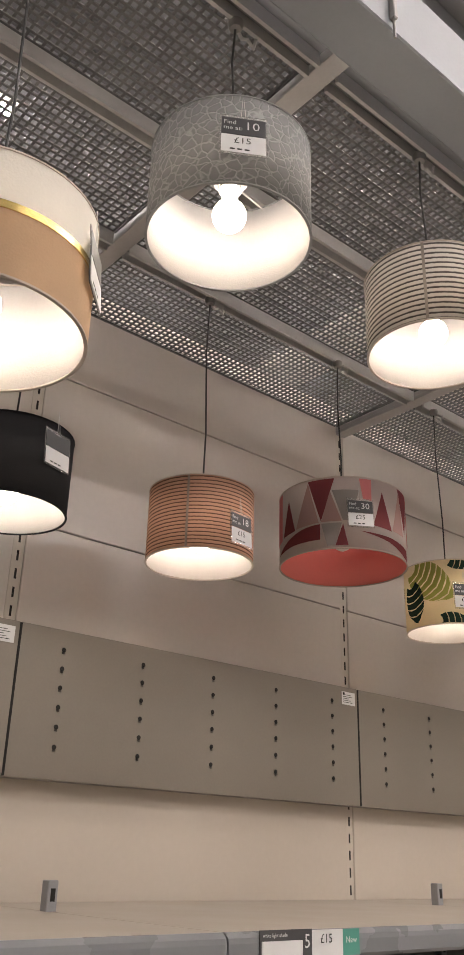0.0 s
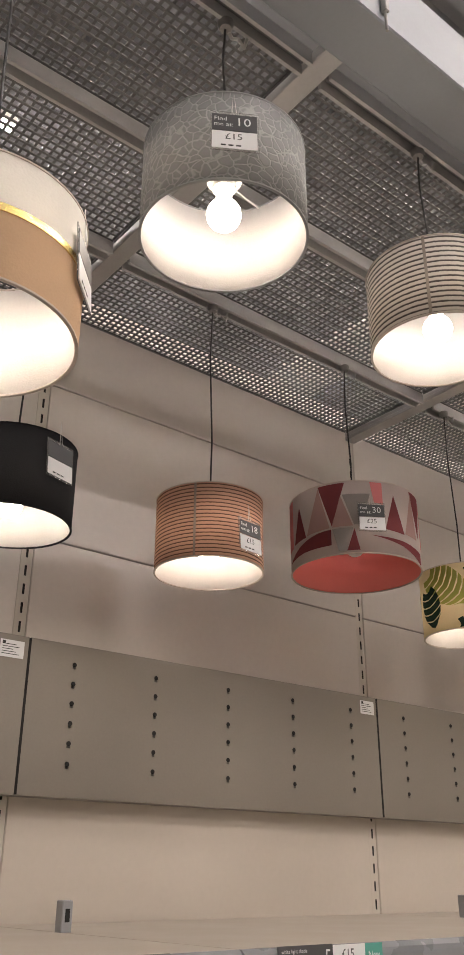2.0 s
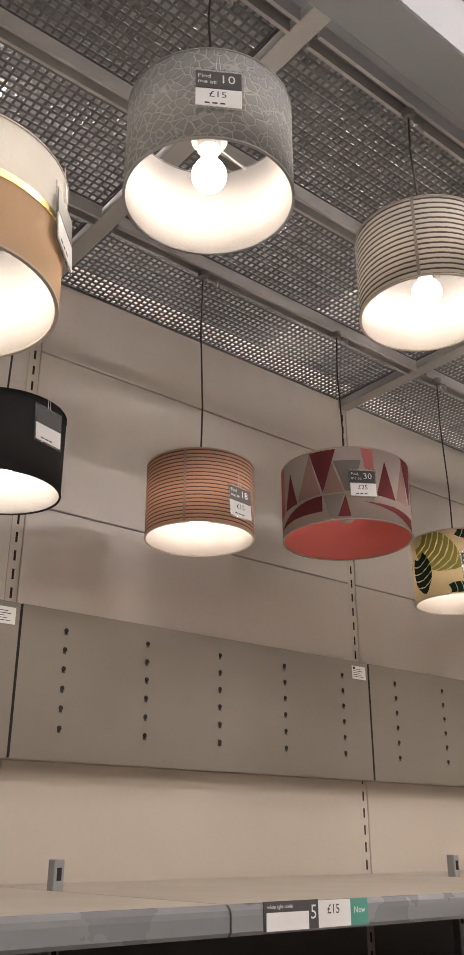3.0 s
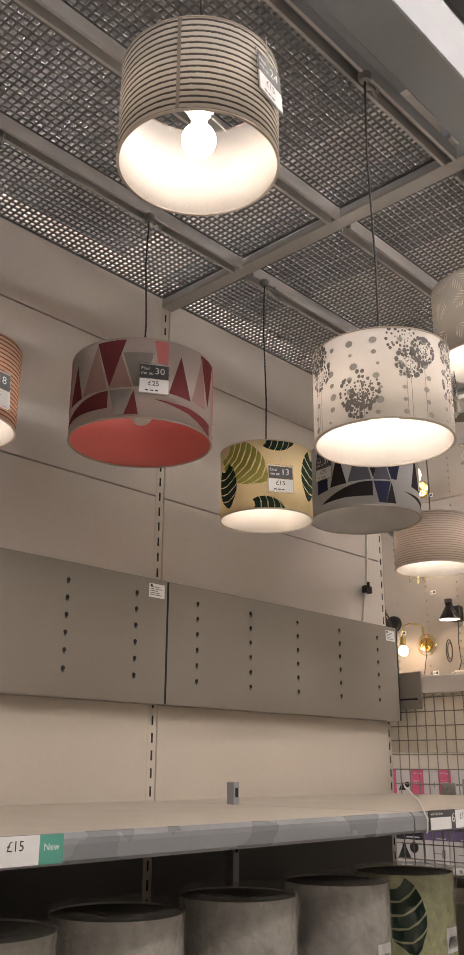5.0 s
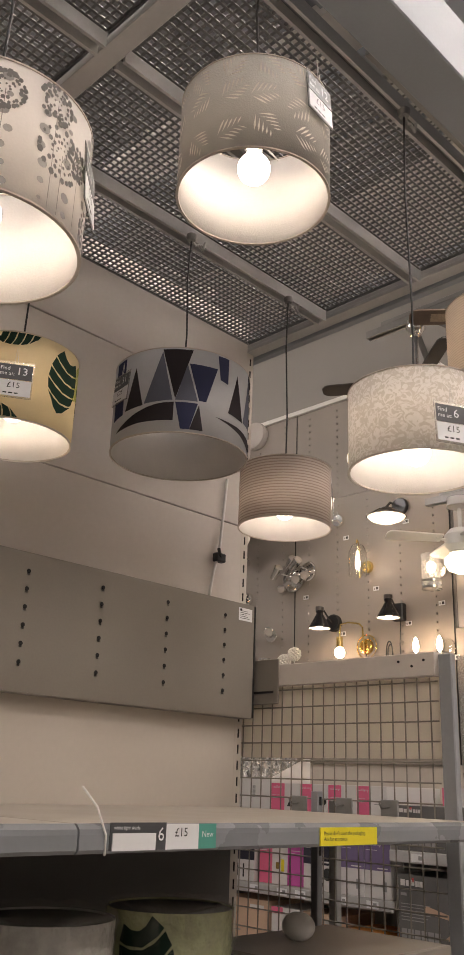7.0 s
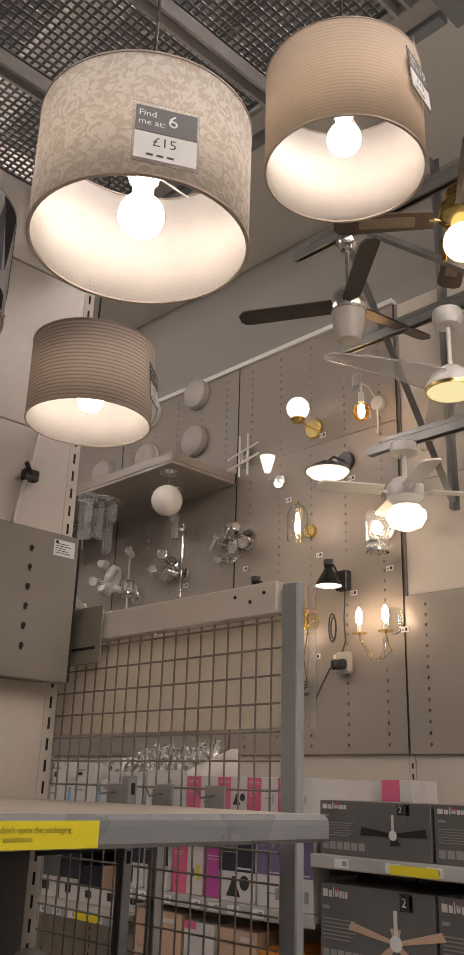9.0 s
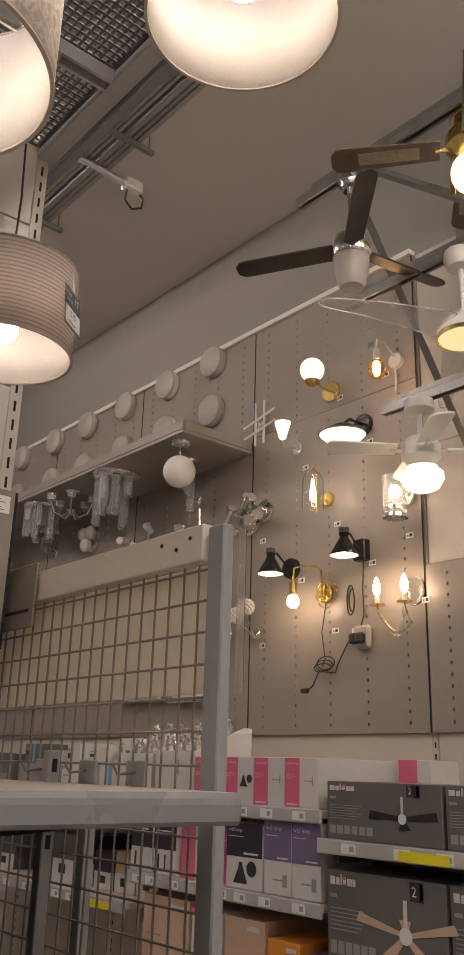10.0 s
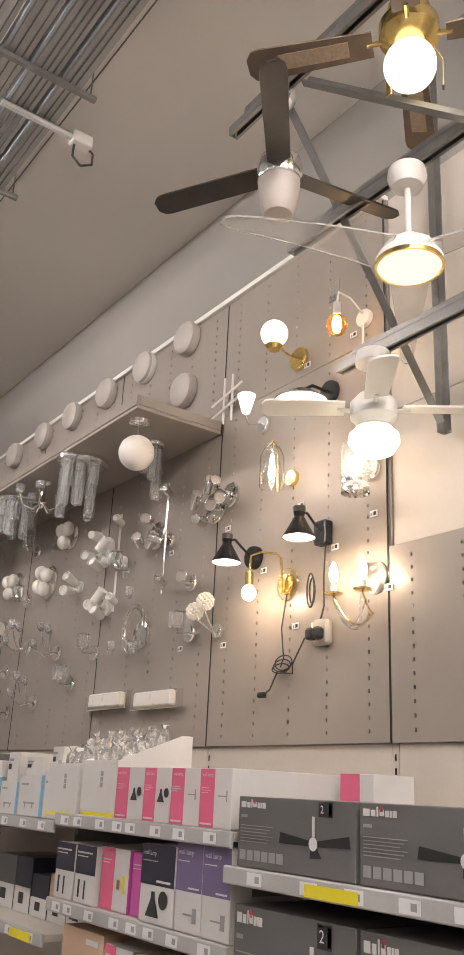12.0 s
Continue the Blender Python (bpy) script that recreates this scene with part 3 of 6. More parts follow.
    sway = 0.004
    part("cord", pipe([(0, 0, h - 0.01), (sway, 0, h + (top - h) * 0.3), (-sway, 0.002, h + (top - h) * 0.7), (0, 0, top)], 0.0024, 7), "black", t)
    bm = lathe([(0, top - 0.012), (0.012, top - 0.01), (0.016, top), (0.016, top + 0.008), (0, top + 0.008)], 16)
    part("hook", bm, "galv", t, smooth=True)
    part("flex", pipe([(0, 0, top), (0.02, 0.005, top - 0.015), (0.035, 0.005, top - 0.005), (0.05, 0.003, top - 0.02), (0.055, 0, top + 0.01)], 0.004, 7), "canopy_bar", t)
    if ticket:
        tag(t, r, ticket[0], *ticket[1:])
    return t


F = {
    "crackle": fabric("crackle_cloth", (0.265, 0.27, 0.27), "crackle", (0.38, 0.385, 0.38), sheer=0.36),
    "grey_stripe": fabric("grey_stripe_cloth", (0.62, 0.58, 0.52), "stripe", (0.09, 0.08, 0.075), 0.0118, 0.36, 0.42),
    "flower": fabric("flower_cloth", (0.84, 0.81, 0.78), sheer=0.62),
    "embossed": fabric("embossed_cloth", (0.43, 0.41, 0.375), sheer=0.4),
    "damask": fabric("damask_cloth", (0.84, 0.81, 0.77), "damask", (0.68, 0.64, 0.58), sheer=0.66),
    "ribbed": fabric("ribbed_cloth", (0.70, 0.60, 0.49), "stripe", (0.62, 0.52, 0.41), 0.007, 0.4, 0.52),
    "terracotta": fabric("terracotta_cloth", (0.60, 0.37, 0.27), "stripe", (0.14, 0.08, 0.06), 0.0098, 0.3, 0.42),
    "beige_stripe": fabric("beige_stripe_cloth", (0.60, 0.52, 0.46), "stripe", (0.40, 0.33, 0.285), 0.0088, 0.34, 0.45),
    "geo": fabric("geo_cloth", (0.60, 0.53, 0.49)),
    "geo_blue": fabric("geo_blue_cloth", (0.60, 0.60, 0.61)),
    "leafy": fabric("leafy_cloth", (0.76, 0.64, 0.40), sheer=0.45),
    "charcoal": fabric("charcoal_cloth", (0.028, 0.028, 0.03)),
    "seam": fabric("seam_cloth", (0.36, 0.31, 0.27)),
    "rim": fabric("rim_cloth", (0.60, 0.53, 0.46)),
    "ivory": fabric("ivory_cloth", (0.74, 0.71, 0.64)),
    "tan": fabric("tan_cloth", (0.60, 0.42, 0.27)),
    "maroon": fabric("maroon_print", (0.22, 0.055, 0.06)),
    "dusk": fabric("dusk_print", (0.46, 0.30, 0.27)),
    "stone": fabric("stone_print", (0.36, 0.33, 0.31)),
    "coral": fabric("coral_print", (0.72, 0.25, 0.25)),
    "navy": fabric("navy_print", (0.05, 0.055, 0.11)),
    "slate": fabric("slate_print", (0.17, 0.175, 0.22)),
    "umber": fabric("umber_print", (0.05, 0.042, 0.045)),
    "leaf_dark": fabric("leaf_dark_print", (0.02, 0.045, 0.03)),
    "leaf_lime": fabric("leaf_lime_print", (0.36, 0.37, 0.09)),
    "sepal": fabric("sepal_print", (0.23, 0.22, 0.21)),
    "bead": fabric("bead_print", (0.44, 0.42, 0.4)),
    "raised": fabric("raised_print", (0.76, 0.72, 0.64)),
}


M["board_cream"] = fabric("board_cream_sheet", (0.88, 0.82, 0.73), sheer=0.35)
M["liner"] = fabric("liner_cloth", (0.86, 0.82, 0.785), sheer=0.35)


def geo_prints(r, h, dark, mid, grey, bright, facing):
    """Tall triangles above a band of long curved wedges; corners as (degrees round, share of the height)."""
    def wedge(a, b, lo, top0, top1):
        n = 8
        up = [(a + (b - a) * i / n, top0 + (top1 - top0) * math.sin(math.pi / 2 * i / n)) for i in range(n + 1)]
        return up + [(b, lo), (a + (b - a) * 0.5, lo * 0.5 + top0 * 0.5 + 0.015)]

    motifs = (
        (bright, [(-84, 0.38), (-68, 0.4), (-68, 0.98), (-84, 0.98)]),
        (dark, [(-65, 0.42), (-46, 0.44), (-55, 0.84)]),
        (mid, [(-45, 0.45), (-21, 0.47), (-31, 0.96)]),
        (dark, [(-31, 0.98), (-19, 0.48), (-6.5, 0.98)]),
        (mid, [(-19, 0.47), (-1, 0.47), (-10.5, 0.83)]),
        (grey, [(-9, 0.84), (0, 0.48), (6, 0.48), (15, 0.84)]),
        (bright, [(15, 0.98), (18, 0.74), (26, 0.72), (26, 0.98)]),
        (dark, [(27, 0.44), (47, 0.42), (37, 0.86)]),
        (mid, [(48, 0.43), (66, 0.42), (60, 0.96)]),
        (dark, [(58, 0.98), (70, 0.45), (82, 0.98)]),
        (dark, wedge(-78, -20, 0.27, 0.24, 0.45)),
        (grey, [(-19, 0.45), (-14, 0.19), (-7, 0.19), (-1, 0.45)]),
        (dark, [(-7, 0.19), (4, 0.19), (0, 0.44)]),
        (dark, [(14, 0.36), (44, 0.34), (74, 0.29), (74, 0.15), (44, 0.28)]),
    )
    out = []
    for turn in (0, 168):
        for k, pts in motifs:
            out.append(([[(math.radians(a + facing + turn) * r, (1 - (1 - v) * 1.19) * h) for a, v in pts]], F[k]))
    return out


def monstera(cu, cv, size, turn, cuts=5):
    """One big leaf with notched sides, as a row of lobes either side of the rib."""
    polys = []
    ct, st = math.cos(turn), math.sin(turn)

    def at(a, b):
        return (cu + size * (a * ct - b * st), cv + size * (a * st + b * ct))
    for s in (-1, 1):
        for k in range(cuts):
            t0, t1 = -0.9 + 1.75 * k / cuts, -0.9 + 1.75 * (k + 0.93) / cuts
            w0, w1 = 0.62 * math.sqrt(max(0.02, 1 - t0 * t0)), 0.62 * math.sqrt(max(0.02, 1 - t1 * t1))
            polys.append([at(0, t0), at(s * w0 * 0.7, t0 + 0.12), at(s * w0, t0 + 0.24), at(s * w1, t1 + 0.2), at(s * w1 * 0.5, t1 + 0.04), at(0, t1 - 0.02)])
    return polys


def clip_poly(polys, h):
    return [[(u, min(max(v, 0.003), h - 0.003)) for u, v in p] for p in polys]


def flower_prints(r, h):
    rnd = random.Random(9)
    dots, beads, stems = [], [], []
    heads = [(0.05 + 0.105 * k + rnd.uniform(-0.015, 0.015), (0.16, 0.09, 0.185, 0.12, 0.06)[k % 5], rnd.uniform(0.028, 0.042)) for k in range(9)]
    heads += [(0.0 + 0.12 * k, (0.05, 0.14, 0.1, 0.165)[k % 4], rnd.uniform(0.02, 0.03)) for k in range(7)]
    heads += [(0.07 + 0.1 * k, (0.155, 0.03, 0.11)[k % 3], rnd.uniform(0.022, 0.034)) for k in range(8)]
    for cu, cv, rad in heads:
        for ring in range(1, 5):
            q = rad * ring / 4 * rnd.uniform(0.94, 1.06)
            for i in range(5 + 5 * ring):
                a = 2 * math.pi * i / (5 + 5 * ring) + rnd.uniform(-0.12, 0.12)
                s = (0.0008 + 0.0007 * ring) * rnd.uniform(0.6, 1.3)
                if rnd.random() < 0.22:
                    continue
                p, w = cu + q * math.cos(a), cv + q * math.sin(a)
                dots.append([(p + s * math.cos(b), w + s * 1.2 * math.sin(b)) for b in (0, 1.05, 2.1, 3.14, 4.19, 5.24)])
        stems.append([(cu - 0.0005, 0.004), (cu + 0.0005, 0.004), (cu + 0.0005, cv), (cu - 0.0005, cv)])
    for k in range(18):
        cu = 0.02 + 0.0485 * k
        for i in range(7):
            s = rnd.uniform(0.003, 0.0085)
            p, w = cu + rnd.uniform(-0.006, 0.006), 0.012 + 0.0245 * i
            beads.append([(p + s * math.cos(b), w + s * 0.9 * math.sin(b)) for b in [0.63 * j for j in range(10)]])
    return [(clip_poly(beads, h), F["bead"]), (clip_poly(stems, h), F["stone"]), (clip_poly(dots, h), F["sepal"])]


def fern_prints(r, h):
    rnd = random.Random(3)
    strokes = []
    for k in range(13):
        for j in range(3):
            cu, cv, a = 0.035 + 0.066 * k + rnd.uniform(-0.008, 0.008), 0.045 + 0.066 * j + rnd.uniform(-0.012, 0.012), rnd.uniform(0, 6.28)
            for s in (-1, 1):
                for i in range(5):
                    t = -0.022 + 0.0095 * i
                    ln = 0.028 - 0.0034 * i
                    pts = ((t, s * 0.002), (t + ln * 0.55, s * ln * 0.55), (t + ln * 0.8, s * ln * 0.9), (t + ln * 0.45, s * ln * 0.6 + s * 0.0015))
                    strokes.append([(cu + x * math.cos(a) - y * math.sin(a), cv + x * math.sin(a) + y * math.cos(a)) for x, y in pts])
    return [(clip_poly(strokes, h), F["raised"])]


leaf_h, leaf_r = 0.208, 0.138
a0 = math.radians(-135) * leaf_r
leaf_dark = monstera(a0 - 0.145, 0.075, 0.07, 0.2) + monstera(a0 + 0.15, 0.11, 0.08, -0.2) + monstera(a0 + 0.03, 0.205, 0.05, 1.57) + monstera(a0 + 0.0, 0.0, 0.055, 1.4) + monstera(a0 + 0.3, 0.1, 0.08, 0.8) + monstera(a0 - 0.3, 0.12, 0.08, 2.0)
leaf_lime = monstera(a0 - 0.075, 0.135, 0.095, 0.9, 8) + monstera(a0 + 0.22, 0.14, 0.06, -0.7, 7)

shade(0.813, 1.065, 0.1425, 2.642, 2.826, F["crackle"], "grey crackle-textured drum lampshade with a lit globe bulb", (0.095, -122, "10"))
shade(1.357, 1.045, 0.138, 2.634, 2.818, F["grey_stripe"], "beige drum lampshade with fine dark stripes, lit", (0.11, -80, "24"), seam=-148)
shade(1.868, 1.032, 0.137, 2.268, 2.452, F["flower"], "white drum lampshade printed with grey seed heads, lit", (0.10, -45, "11"), prints=flower_prints(0.137, 0.184))
shade(2.374, 1.027, 0.138, 2.627, 2.824, F["embossed"], "stone grey drum lampshade with raised fern leaves, lit", (0.15, -84, "12"), prints=fern_prints(0.138, 0.197))
shade(2.883, 1.028, 0.139, 2.249, 2.424, F["damask"], "cream damask drum lampshade, lit", (0.055, -118, "6"))
shade(3.31, 1.03, 0.139, 2.614, 2.816, F["ribbed"], "tan ribbed drum lampshade, lit", (0.13, -80, "19"))
two = shade(0.397, 1.055, 0.142, 2.263, 2.44, F["ivory"], "ivory and tan drum lampshade with a brass band, lit", (0.10, -42))
part("lower_cloth", lathe([(0.1428, 0.001), (0.1428, 0.092)], 64), F["tan"], two, "tan lower half", smooth=True)
part("brass_band", lathe([(0.1426, 0.09), (0.1442, 0.09), (0.1442, 0.101), (0.1426, 0.101)], 64), "brass", two, "narrow brass band", smooth=True)
shade(0.812, 1.811, 0.138, 2.351, 2.532, F["charcoal"], "charcoal black drum lampshade, lit", (0.12, -72))
shade(1.360, 1.809, 0.138, 2.36, 2.552, F["terracotta"], "terracotta drum lampshade with fine dark stripes, lit", (0.065, -83, "18"), seam=-142)
shade(1.89, 1.797, 0.188, 2.467, 2.682, F["geo"], "pink lined drum lampshade with maroon triangles", (0.105, -122, "30", "25"), liner="liner_pink", lit=False, prints=geo_prints(0.188, 0.215, "maroon", "dusk", "stone", "coral", -137.6))
shade(2.385, 1.789, 0.138, 2.358, 2.566, F["leafy"], "yellow drum lampshade printed with dark tropical leaves, lit", (0.09, -122, "13"), prints=[(clip_poly(leaf_lime, leaf_h), F["leaf_lime"]), (clip_poly(leaf_dark, leaf_h), F["leaf_dark"])])
shade(2.89, 1.779, 0.186, 2.463, 2.70, F["geo_blue"], "white drum lampshade with navy and grey triangles", (0.15, 171, "31", "25"), lit=False, prints=geo_prints(0.186, 0.237, "umber", "slate", "navy", "navy", -118))
shade(3.345, 1.793, 0.141, 2.371, 2.56, F["beige_stripe"], "beige drum lampshade with brown stripes, lit", (0.09, -52, "17"))

# ---- near shelving under the shades ----
def strip_label(parent, x, z, width, number, price):
    part("label_dark", cube(x, x + width * 0.5, -0.0125, -0.0105, z, z + 0.042), "tag_dark", parent)
    part("label_blank", cube(x + 0.004, x + width * 0.4, -0.0145, -0.0127, z, z + 0.026), "tag_white", parent)
    part("label_price", cube(x + width * 0.5, x + width * 0.82, -0.0125, -0.0105, z, z + 0.04), "tag_white", parent)
    part("label_new", cube(x + width * 0.82, x + width, -0.0125, -0.0105, z, z + 0.04), "teal", parent)
    lettering(number, 0.03, "tag_white", parent, pose(x + width * 0.42, -0.0132, z + 0.008, 90))
    lettering("£" + price, 0.02, "ink", parent, pose(x + width * 0.58, -0.0132, z + 0.016, 90))
    lettering("New", 0.014, "tag_white", parent, pose(x + width * 0.85, -0.0132, z + 0.016, 90))
    lettering("white light shade", 0.008, "tag_white", parent, pose(x + 0.006, -0.0132, z + 0.03, 90))


def near_shelf(x0, x1, top, front, label, extra=None):
    t = thing("shelf", label, "shelf", pose(x0, front, top), "near shelves")
    w = x1 - x0
    part("board", cube(0.002, w - 0.002, 0.006, 2.165 - front, -0.03, -0.004, 0.002), "shelf_cream", t)
    bm = bmesh.new()
    prof = [(0.006, -0.004), (0.0, -0.004), (-0.009, -0.012), (-0.0105, -0.02), (-0.0105, -0.042), (-0.005, -0.048), (0.004, -0.048)]
    a = [bm.verts.new((0.002, y, z)) for y, z in prof]
    b = [bm.verts.new((w - 0.002, y, z)) for y, z in prof]
    for i in range(len(prof) - 1):
        bm.faces.new((a[i], b[i], b[i + 1], a[i + 1]))
    bm.faces.new(a)
    bm.faces.new(b[::-1])
    part("price_rail", bm, "rail_grey", t, "grey plastic price rail")
    for x in (0.01, w - 0.014):
        bm = bmesh.new()
        vs = [bm.verts.new(p) for p in ((x, 0.08, -0.031), (x, 2.16 - front, -0.031), (x, 2.16 - front, -0.13), (x, 0.12, -0.045))]
        r = bmesh.ops.extrude_face_region(bm, geom=[bm.faces.new(vs)])
        for g in r["geom"]:
            if isinstance(g, bmesh.types.BMVert):
                g.co.x += 0.004
        part("bracket", bm, "steel_grey", t)
    return t


for i, (a, b) in enumerate(zip(BAYS, BAYS[1:])):
    sh = near_shelf(a + 0.005, b + 0.005, 1.572, 1.297, "empty cream steel shelf with a grey price rail")
    if i == 2:
        strip_label(sh, 0.065, -0.044, 0.235, "5", "15")
    if i == 3:
        strip_label(sh, 0.06, -0.044, 0.235, "6", "15")
        part("notice", cube(0.585, 0.775, -0.0135, -0.0108, -0.046, -0.012), "yellow", sh, "yellow printed notice")
        lettering("Please don't open the packaging.\nAsk for assistance.", 0.0105, "ink", sh, pose(0.595, -0.0142, -0.039, 90))
        part("cable_tie", pipe([(0.03, 0.03, 0.05), (0.04, 0.0, 0.02), (0.05, -0.014, -0.02), (0.055, -0.008, -0.05)], 0.002, 6), "white_plastic", sh)
    near_shelf(a + 0.005, b + 0.005, 1.10, 1.33, "cream steel shelf stocked with wrapped lampshades")
    p = thing("shelf_post", "short slotted grey steel post rising through the shelf", "post", pose(b + 0.01, 1.85, 0), "shelf posts")
    part("post_body", cube(-0.012, 0.012, -0.013, 0.013, 0, 1.625, 0.002), "steel_light", p)
    for z in (1.586, 1.5, 1.45):
        part("slot", cube(-0.005, 0.005, -0.0142, -0.0132, z, z + 0.024), "dark_hole", p)

def wrapped_shade(x, y, r, z, h, k, label):
    t = thing("wrapped_lampshade", label, "lampshade", pose(x, y, z), "wrapped lampshades on the shelf")
    bm = lathe([(r, 0), (r * 1.005, h * 0.3), (r * 0.998, h * 0.7), (r, h), (r - 0.004, h), (r - 0.004, 0.004)], 48)
    part("cover", bm, k, t, smooth=True)
    part("inner_ring", lathe([(r - 0.005, h - 0.004), (0.02, h - 0.03), (0.02, h - 0.034), (r - 0.005, h - 0.008)], 32), "black", t)
    rnd = random.Random(int(x * 100))
    bm = bmesh.new()
    rings = []
    for i, (q, z) in enumerate(((1.015, 0.02), (1.02, 0.25), (1.02, 0.5), (1.02, 0.75), (1.03, 0.97), (1.0, 1.04), (0.86, 1.03), (0.6, 0.99), (0.2, 0.96))):
        ruck = 0.003 if i < 4 else 0.006
        rings.append([bm.verts.new((r * q * math.cos(a) + rnd.uniform(-ruck, ruck), r * q * math.sin(a) + rnd.uniform(-ruck, ruck), h * z + rnd.uniform(-ruck, ruck))) for a in [2 * math.pi * k / 44 for k in range(44)]])
    for lo, hi in zip(rings, rings[1:]):
        for k in range(44):
            n = (k + 1) % 44
            bm.faces.new((lo[k], lo[n], hi[k]))
            bm.faces.new((lo[n], hi[n], hi[k]))
    part("film_bag", bm, "film_clear", t, "crumpled clear film bag").visible_shadow = False
    bm = wrap(bmesh.new(), r + 0.002, [[(math.radians(-100) * r, h * 0.3), (math.radians(-75) * r, h * 0.3), (math.radians(-75) * r, h * 0.52), (math.radians(-100) * r, h * 0.52)]])
    part("barcode_label", bm, "tag_white", t)
    bm = wrap(bmesh.new(), r + 0.003, [[(math.radians(-98 + 2.4 * i) * r, h * 0.34), (math.radians(-97 + 2.4 * i) * r, h * 0.34), (math.radians(-97 + 2.4 * i) * r, h * 0.44), (math.radians(-98 + 2.4 * i) * r, h * 0.44)] for i in range(8)])
    part("barcode", bm, "ink", t)
    return t


for x in (0.82, 1.14, 1.46, 1.78, 2.145, 2.53):
    wrapped_shade(x, 1.68, 0.14, 1.098, 0.282, "film", "grey drum lampshade wrapped in clear film")
wl = wrapped_shade(2.86, 1.68, 0.14, 1.098, 0.282, "film_leaf", "pale green leaf print lampshade wrapped in film")
bm_leaf = clip_poly(monstera(math.radians(-150) * 0.14, 0.17, 0.1, 0.3), 0.28)
for poly in bm_leaf:
    part("motif", wrap(bmesh.new(), 0.1418, [poly]), F["leaf_dark"], wl)
t = thing("carton", "low grey-brown cardboard carton on the shelf", "box", pose(3.2, 1.55, 1.098))
part("carton_body", cube(-0.2, 0.3, -0.18, 0.2, 0, 0.19, 0.003), "grey_panel", t)
part("wrapped_bulb", ball(0.04, (0.0, 0.05, 0.225), squash=0.8), "white_plastic", t, smooth=True)

# end frame with wire grid
g = thing("end_frame", "grey steel end frame with a wire grid and cream board", "frame", pose(3.63, 0, 0))
part("end_post", cube(-0.012, 0.012, 1.405, 1.448, 0, 2.005, 0.003), "steel_light", g)
part("top_board", cube(-0.018, 0.012, 1.456, 2.26, 1.945, 2.012, 0.002), "upper_panel", g)
part("cream_board", cube(0.012, 0.024, 1.457, 2.27, 1.722, 1.944), "board_cream", g)
part("clear_edge", cube(0.022, 0.0235, 1.385, 1.405, 1.72, 2.0), "plastic_clear", g)
y = 1.484
while y < 2.24:
    part("wire", pipe([(0.0, y, 0.3), (0.0, y, 1.944)], 0.0023, 6), "wire", g)
    y += 0.0428
z = 0.35
while z < 1.94:
    part("wire", pipe([(-0.0042, 1.456, z), (-0.0042, 2.25, z)], 0.0023, 6), "wire", g)
    z += 0.0545
part("rear_post", cube(-0.02, 0.02, 2.262, 2.3, 0, 2.0, 0.003), "steel_grey", g)
part("mid_post", cube(0.026, 0.05, 1.84, 1.87, 0, 1.6, 0.002), "steel_grey", g)
for yy, zz in ((1.49, 1.99), (1.53, 1.975), (1.575, 1.99)):
    part("bolt", lathe([(0, 0), (0.004, 0), (0.004, 0.002), (0, 0.002)], 8, pose(-0.0185, yy, zz, 0, -90)), "dark_hole", g)
t = thing("sign_plate", "small grey-brown steel plate with a slot", "plate", pose(3.6, 2.03, 1.885))
part("plate", cube(-0.003, 0.003, 0, 0.19, 0, 0.145, 0.002), "grey_panel", t)
part("slot", cube(-0.0045, -0.0032, 0.02, 0.13, 0.035, 0.042), "dark_hole", t)
for yy in (1.62, 1.78, 1.95):
    t = thing("grid_hook", "grey steel hook plate on the wire grid", "hook", pose(3.615, yy, 1.59), "hooks on the grid")
    part("hook_plate", cube(-0.003, 0.003, -0.03, 0.03, -0.05, 0.02, 0.002), "steel_grey", t)
    part("prong", pipe([(-0.003, 0, 0.0), (-0.04, 0, -0.004), (-0.05, 0, 0.012)], 0.0025, 6), "galv", t)
t = thing("clip_cable", "white cable clipped to the wall with a black clip", "cable", pose(3.42, 2.155, 2.22))
part("cable", pipe([(-0.03, 0, 0), (-0.02, -0.004, 0.08), (0.0, -0.006, 0.15), (0.02, 0, 0.3), (0.03, 0.0, 0.42)], 0.005, 8), "white_plastic", t)
part("clip", cube(-0.022, 0.022, -0.02, 0.005, 0.115, 0.145, 0.004), "black", t)
part("clip_arm", pipe([(0, -0.015, 0.13), (-0.03, -0.035, 0.15)], 0.006, 8), "black", t)
t = thing("conduit_tail", "grey conduit tail with a socket and loop of cable", "cable", pose(4.5, 3.93, 4.79))
part("conduit", pipe([(0, 0, 0), (0.2, 0.0, 0.0), (0.4, 0.0, -0.005)], 0.02, 8), "canopy_bar", t)
part("socket_box", cube(0.39, 0.5, -0.035, 0.035, -0.04, 0.03, 0.006), "white_plastic", t)
part("loop", pipe([(0.41, 0, -0.04), (0.42, 0.03, -0.09), (0.47, 0.03, -0.13), (0.53, 0.02, -0.1), (0.52, 0, -0.05), (0.49, 0, -0.03)], 0.007, 8), "black", t)

